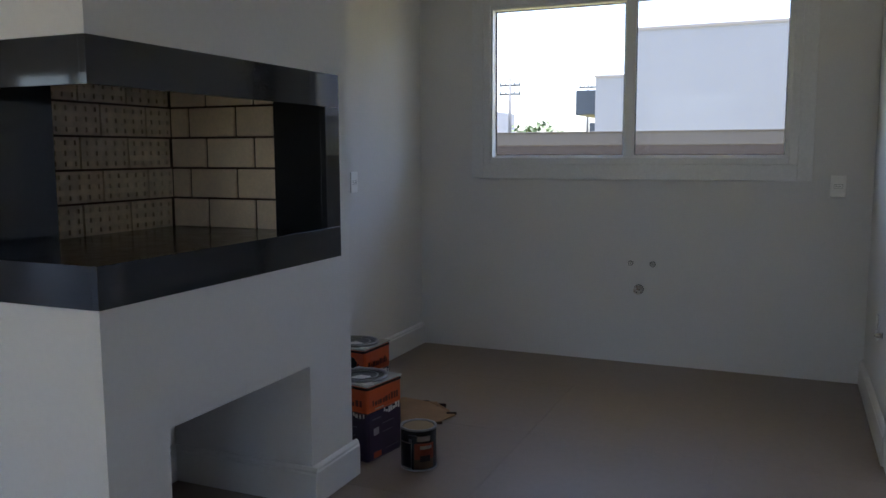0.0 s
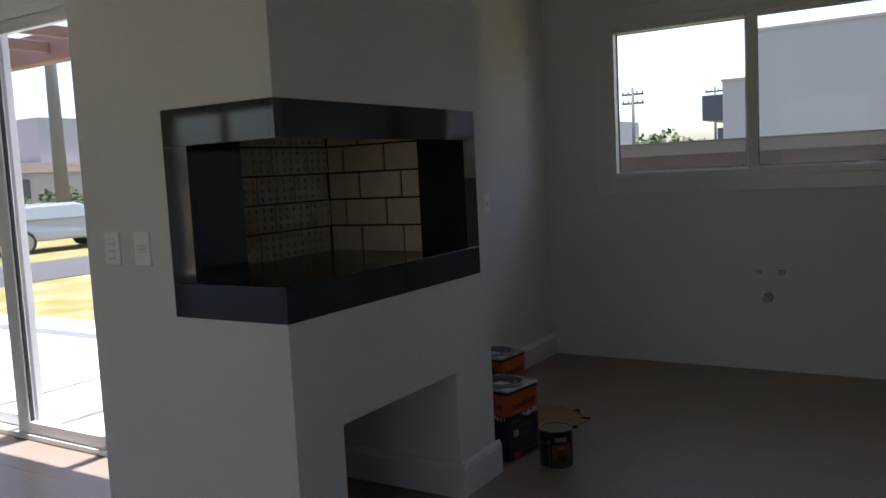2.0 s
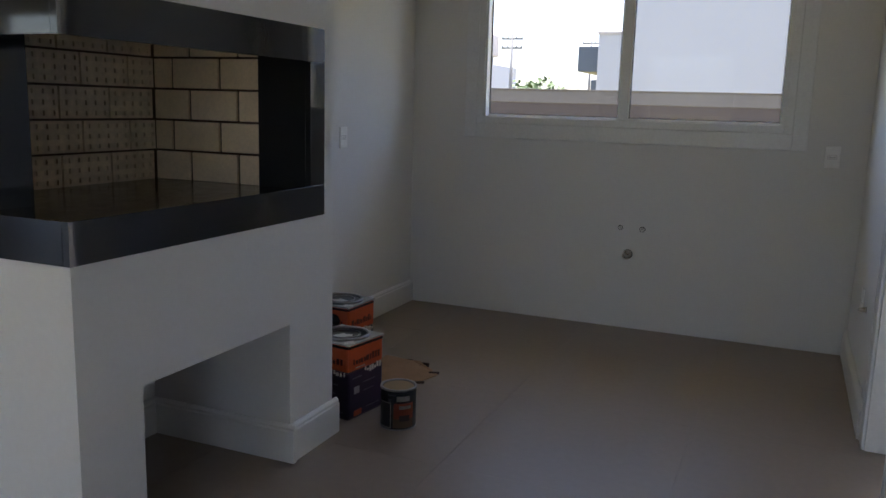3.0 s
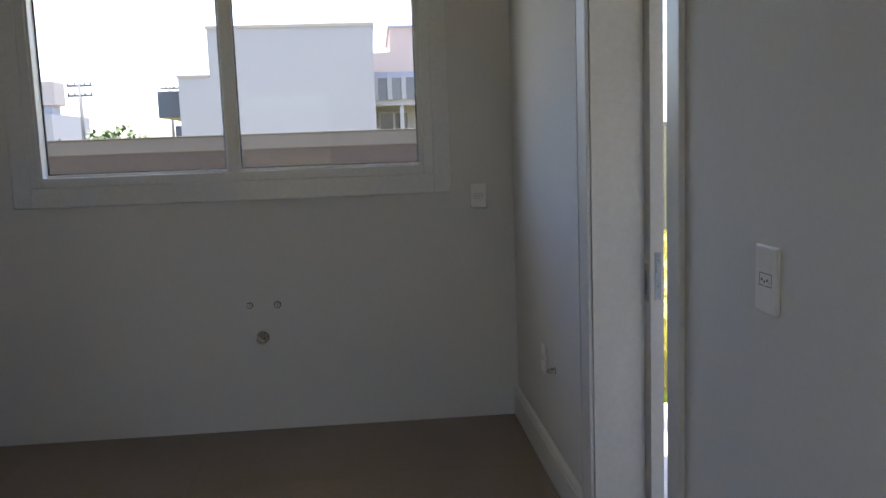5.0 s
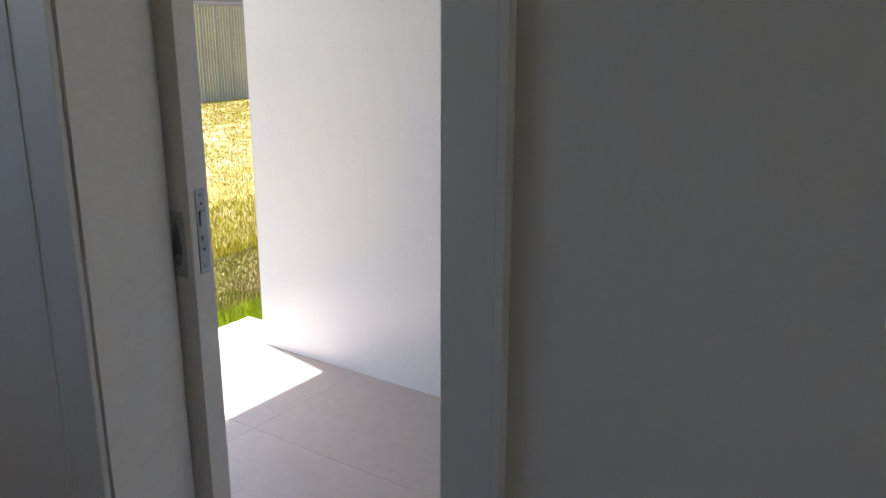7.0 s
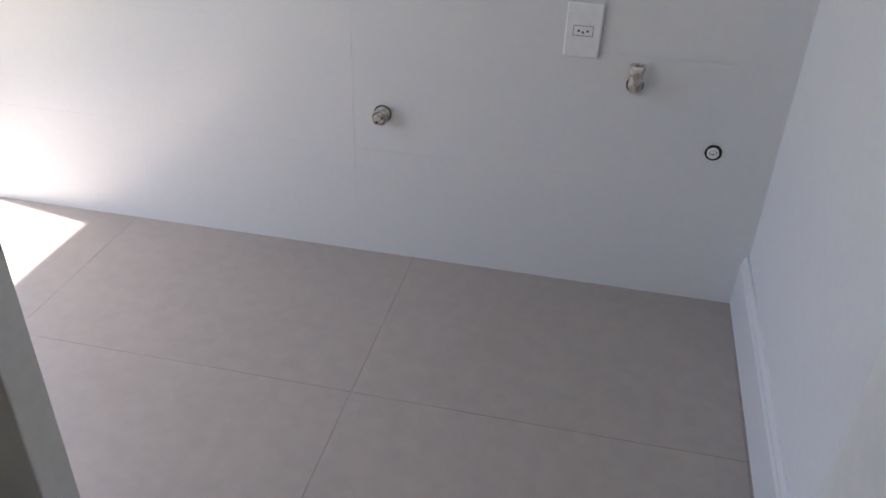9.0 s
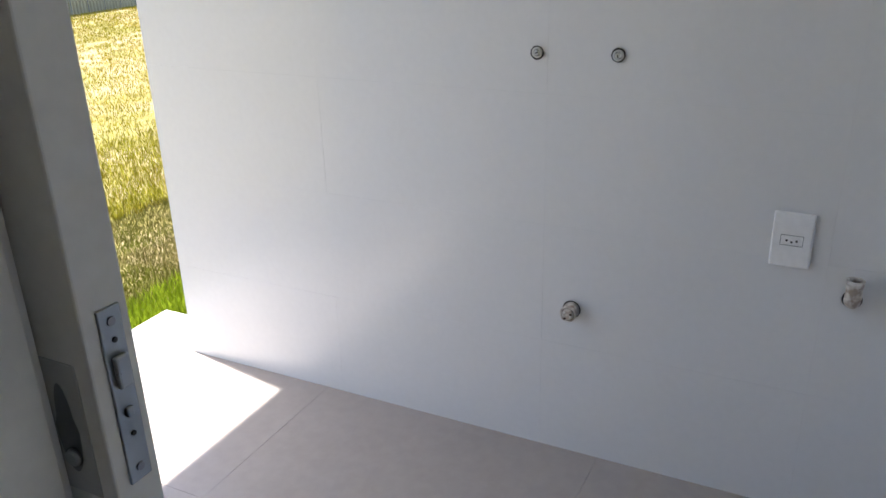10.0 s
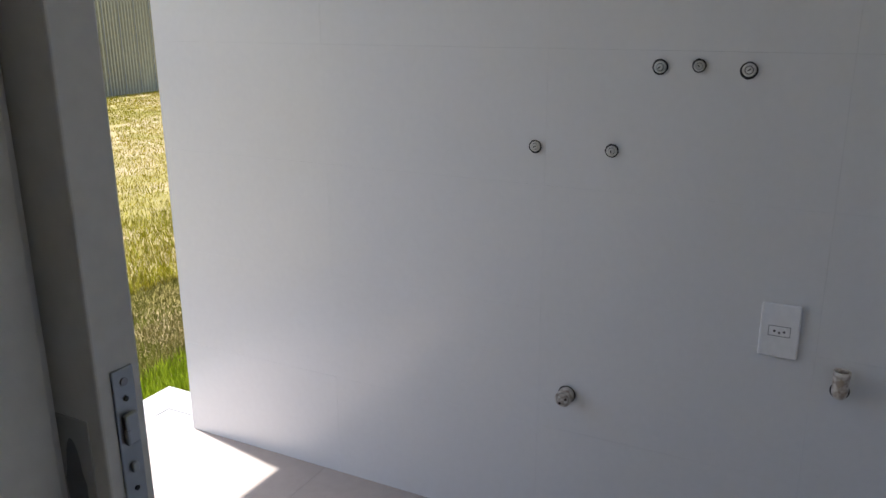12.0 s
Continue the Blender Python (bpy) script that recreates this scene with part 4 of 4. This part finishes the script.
def standpipe():
    p = empty("washer_drain", (SX - .002, 2.03, .493), -90)
    tagged(p, "upturned cream washer drain elbow in the porch wall", "drain pipe")
    part("hole", cyl((0, -.0006, 0), "-y", .0192, .0008, 28), M["plastic_dark"], p)
    bm = bmesh.new()
    n, segs, r, R = 7, 20, .0158, .021
    rings = []
    path = [(0, 0, Vector((0, -1, 0)))]
    pts = [Vector((0, 0, 0))]
    for k in range(n + 1):
        a = math.pi / 2 * k / n
        pts.append(Vector((0, -.004 - R * math.sin(a), R - R * math.cos(a))))
    pts.append(pts[-1] + Vector((0, 0, .022)))
    for k, q in enumerate(pts):
        d = (pts[min(k + 1, len(pts) - 1)] - pts[max(k - 1, 0)]).normalized()
        u = Vector((1, 0, 0)); v = d.cross(u)
        rings.append([bm.verts.new(q + u * r * math.cos(2 * math.pi * i / segs) + v * r * math.sin(2 * math.pi * i / segs)) for i in range(segs)])
    for A, B in zip(rings, rings[1:]):
        for i in range(segs):
            f = bm.faces.new((A[i], A[(i + 1) % segs], B[(i + 1) % segs], B[i])); f.smooth = True
    part("elbow", bm, M["pvc_pipe"], p)
    part("rim", ring(tuple(pts[-1]), "z", .0125, .0172, .01), M["pvc_pipe"], p)
    part("stopper", cyl(tuple(pts[-1] - Vector((0, 0, .004))), "z", .0125, .003, 20), M["pvc_pipe"], p)
standpipe()


# ---------------------------------------------------------------- paint tins, cardboard
def square_tin(at, turn, label, h=.335, bag=False):
    t = empty("paint_tin", at, turn)
    tagged(t, label, "paint tin", "paint tins by the barbecue")
    s = .118
    part("body_lower", box(-s, s, -s, s, .001, h * .62, bev=.012), M["tin_purple"], t, "dark purple lower print")
    part("body_upper", box(-s, s, -s, s, h * .62, h - .012, bev=.012), M["tin_orange"], t, "orange upper print")
    part("top", box(-s - .002, s + .002, -s - .002, s + .002, h - .012, h - .004, bev=.003), M["tin_top"], t, "paint-smeared pale top")
    part("edge_band", boxes([(-s - .0016, s + .0016, -s - .0016, s + .0016, h - .03, h - .013)], bev=.012), M["tin_black"], t, "black band under the top")
    part("lid_rim", ring((0, 0, h - .004), "z", .094, .109, .009), M["tin_metal"], t)
    part("lid", cyl((0, 0, h - .004), "z", .093, .0015, 32), M["tin_dark"], t, "dark sunken lid")
    part("lid_bead", ring((0, 0, h - .0025), "z", .062, .069, .004), M["tin_metal"], t)
    rng = random.Random(int(abs(at[0]) * 100))
    def splash(nm, cx, cy, rr, z, m):
        """An uneven dried splash lying on the top."""
        bm = bmesh.new()
        vs = [bm.verts.new((cx + rr * rng.uniform(.5, 1.1) * math.cos(k * .524), cy + rr * rng.uniform(.5, 1.1) * math.sin(k * .524), z)) for k in range(12)]
        e = bmesh.ops.extrude_face_region(bm, geom=[bm.faces.new(vs)])
        bmesh.ops.translate(bm, verts=[v for v in e["geom"] if isinstance(v, bmesh.types.BMVert)], vec=(0, 0, .0012))
        part(nm, bm, m, t, "dried paint smear")
    splash("paint_spill", .01, -.03, .045, h - .0022, M["tin_white"])
    splash("paint_spill", .095, -.085, .03, h - .0038, M["tin_white"])
    # printed panels and bars of unreadable writing
    for nx, ny in ((0, -1), (1, 0), (0, 1), (-1, 0)):
        def quad(nm, a0, a1, z0, z1, m, e=.0012):
            if nx:
                bm = box(nx * s - (0 if nx > 0 else e), nx * s + (e if nx > 0 else 0), a0, a1, z0, z1)
            else:
                bm = box(a0, a1, ny * s - (e if ny < 0 else 0), ny * s + (0 if ny < 0 else e), z0, z1)
            part(nm, bm, m, t)
        x = -.085
        while x < .08:                                  # dark lettering on the orange band
            w = rng.uniform(.006, .02)
            quad("print_bar", x, min(x + w, .09), h * .71, h * rng.uniform(.76, .8), M["tin_maroon"])
            x += w + rng.uniform(.003, .008)
        quad("print_bar", -.07, -.01, h * .66, h * .672, M["tin_top"])
        for k in range(7):                              # chipped white splashes where the two prints meet
            c = .1 - k * .017
            quad("paint_splash", c - rng.uniform(.006, .014), c, h * (.6 - rng.uniform(.01, .05)), h * (.6 + rng.uniform(.0, .05)), M["tin_white"], .0012 + .0002 * k)
        quad("print_bar", -.09, -.03, h * .53, h * .545, M["tin_gray"])
        quad("print_bar", -.02, .06, h * .44, h * .45, M["tin_gray"])
        quad("print_bar", -.02, .05, h * .33, h * .338, M["tin_gray"])
        quad("label_block", -.08, -.045, h * .33, h * .42, M["tin_top"])
        quad("label_block", -.08, -.03, h * .04, h * .11, M["tin_orange"])
        quad("print_bar", .0, .09, h * .1, h * .108, M["tin_gray"])
    return t


TIN_H = .362
square_tin((-2.062, 2.06, 0), -10, "square orange and purple paint tin with a smeared lid")
square_tin((-2.335, 2.5, 0), -4, "square orange and purple paint tin under a dark plastic bag", h=.362)


def dark_bag():
    b = empty("plastic_bag", (-2.40, 2.365, TIN_H - .075))
    tagged(b, "crumpled dark plastic bag slung over the paint tin", "plastic bag")
    bm = bmesh.new()
    bmesh.ops.create_icosphere(bm, subdivisions=4, radius=1)
    for v in bm.verts:
        n = v.co.copy()
        k = 1 + .34 * noise.noise(n * 2.1 + Vector((3, 1, 7))) + .16 * abs(noise.noise(n * 6.5)) - .1 * abs(noise.noise(n * 13))
        v.co = Vector((n.x * .125 * k, n.y * .052 * k, n.z * .052 * k - .012 * n.x))
    for f in bm.faces:
        f.smooth = True
    part("bag_film", bm, M["bag"], b)
    # the tied mouth: two short twisted ears over the rim of the tin
    for x, lean, h in ((-.075, -22, .085), (-.045, 28, .07)):
        bm = bmesh.new()
        rows = []
        for i in range(7):
            t = i / 6
            w = .006 + .017 * t
            c = Vector((0, .012 * math.sin(3 * t), h * t))
            rows.append([bm.verts.new(c + Vector((w * math.cos(q), w * .3 * math.sin(q), .004 * math.sin(3 * q)))) for q in (k * math.pi / 4 for k in range(8))])
        for A, B in zip(rows, rows[1:]):
            for k in range(8):
                bm.faces.new((A[k], A[(k + 1) % 8], B[(k + 1) % 8], B[k])).smooth = True
        bm.faces.new(rows[0][::-1]); bm.faces.new(rows[-1])
        bmesh.ops.transform(bm, verts=bm.verts, matrix=pose(x, .02, .03, 0, lean, 0))
        part("bag_ear", bm, M["bag"], b)
dark_bag()


def round_can():
    c = empty("paint_can", (-1.772, 2.0, 0), 28)
    tagged(c, "small round varnish can with a dented metal rim", "paint can")
    r, h = .073, .172
    part("body", cyl((0, 0, .004), "z", r, h - .008, 40), M["tin_black"], c, "black printed body")
    part("bottom_rim", ring((0, 0, .0005), "z", r - .003, r + .002, .006, 40), M["tin_metal"], c)
    part("top_rim", ring((0, 0, h - .006), "z", r - .006, r + .0025, .007, 40), M["tin_metal"], c)
    part("lid", cyl((0, 0, h - .006), "z", r - .006, .003, 40, r - .012), M["tin_gold"], c, "dull gold lid")
    def wrap(nm, a0, a1, z0, z1, m, off=.0008, seg=14):
        bm = bmesh.new()
        for rr in (r + off,):
            A = [bm.verts.new((rr * math.cos(a0 + (a1 - a0) * i / seg), rr * math.sin(a0 + (a1 - a0) * i / seg), z0)) for i in range(seg + 1)]
            B = [bm.verts.new((rr * math.cos(a0 + (a1 - a0) * i / seg), rr * math.sin(a0 + (a1 - a0) * i / seg), z1)) for i in range(seg + 1)]
        for i in range(seg):
            bm.faces.new((A[i], A[i + 1], B[i + 1], B[i])).smooth = True
        bmesh.ops.solidify(bm, geom=bm.faces[:], thickness=-.0008)
        part(nm, bm, m, c)
    d = radians(-90 - 28)
    wrap("print_panel", d + .15, d + 1.35, .012, .105, M["tin_brown"])
    wrap("print_panel", d + .2, d + 1.35, .05, .116, M["tin_red"], .0012)
    wrap("print_bar", d + .5, d + 1.2, .092, .106, M["tin_top"], .0016, 8)
    wrap("print_bar", d + .5, d + 1.1, .04, .066, M["cardboard_dark"], .0016)
    wrap("print_panel", d - .75, d + .02, .01, .118, M["tin_top"])
    wrap("print_panel", d - .72, d - .01, .013, .115, M["tin_navy"], .0012)
    wrap("print_bar", d + .35, d + 1.1, .125, .146, M["tin_white"], .0012, 8)
    wrap("print_bar", d - .15, d + .3, .148, .151, M["tin_gray"], .0012, 8)
    wrap("badge", d - .15, d + .05, .118, .134, M["tin_gray"], .0012, 6)
round_can()


def torn_card():
    c = empty("cardboard_sheet", (-2.02, 2.6, 0))
    tagged(c, "torn flat piece of brown cardboard on the floor", "cardboard")
    rng = random.Random(5)
    pts = [(-.19, -.16), (.02, -.2), (.10, -.13), (.135, -.02), (.15, .04), (.11, .07), (.09, .1), (.04, .115), (.0, .16), (-.05, .15), (-.2, .17)]
    bm = bmesh.new()
    lo = [bm.verts.new((x, y, .003)) for x, y in pts]
    hi = [bm.verts.new((x, y, .007 + (.012 if y > .1 else 0))) for x, y in pts]
    n = len(pts)
    for i in range(n):
        bm.faces.new((lo[i], lo[(i + 1) % n], hi[(i + 1) % n], hi[i]))
    bm.faces.new(lo[::-1]); bm.faces.new(hi)
    part("sheet", bm, M["cardboard"], c)
    for x, y, L in ((-.0, .155, .1), (.03, .115, .07), (.125, .05, .05), (.1, -.12, .09), (-.1, .165, .1)):
        bm = box(-L / 2, L / 2, -.005, .004, .001, .014, bev=.003)
        bmesh.ops.transform(bm, verts=bm.verts, matrix=pose(x, y, 0, 0, 0, rng.uniform(-35, 35)))
        part("torn_edge", bm, M["cardboard_dark"], c)
torn_card()

# ---------------------------------------------------------------- tiles last
def tiles():
    J = .0005
    floor = bpy.data.objects["floor"]
    porch = bpy.data.objects["porch_floor"]
    def tile(parent, x0, x1, y0, y1, z):
        part("tile", boxes([(x0 + J, x1 - J, y0 + J, y1 - J, z - .0034, z)]), M["porch_tile" if parent is porch else "floor"], parent)
    nx0 = math.floor((-9.6 - GRID_X) / TILE)
    for i in range(nx0, 1):
        for j in range(-10, 3):
            x0, y0 = GRID_X + i * TILE, GRID_Y + j * TILE
            x1, y1 = x0 + TILE, y0 + TILE
            for parent, ax, bx, ay, by, z in ((floor, -9.6, -2.857, -5.2, 1.36, 0.0), (floor, -2.857, .17, -5.2, 4.0, 0.0), (porch, .17, SX + .006, SY0, 4.04, FZ)):
                a, b, c, d = max(x0, ax), min(x1, bx), max(y0, ay), min(y1, by)
                if b - a > .01 and d - c > .01:
                    tile(parent, a, b, c, d, z)
    wall = bpy.data.objects["wall_porch"]
    tw, th = .605, .305
    ys = [3.293 - tw * k for k in range(-1, 4)]
    rng = random.Random(8)
    for k, y in enumerate(ys):
        for r in range(9):
            z0, z1 = FZ + r * th, min(FZ + (r + 1) * th, SZ)
            a, b = max(y - tw, SY0), min(y, SY1)
            if b - a > .01 and z1 - z0 > .02:
                d = rng.uniform(-.0002, .0002)
                part("tile", box(SX + d, SX + .0082, a + .00009, b - .00009, z0 + .00009, z1 - .00009, bev=.00008, seg=1), M["wtile"], wall)
tiles()
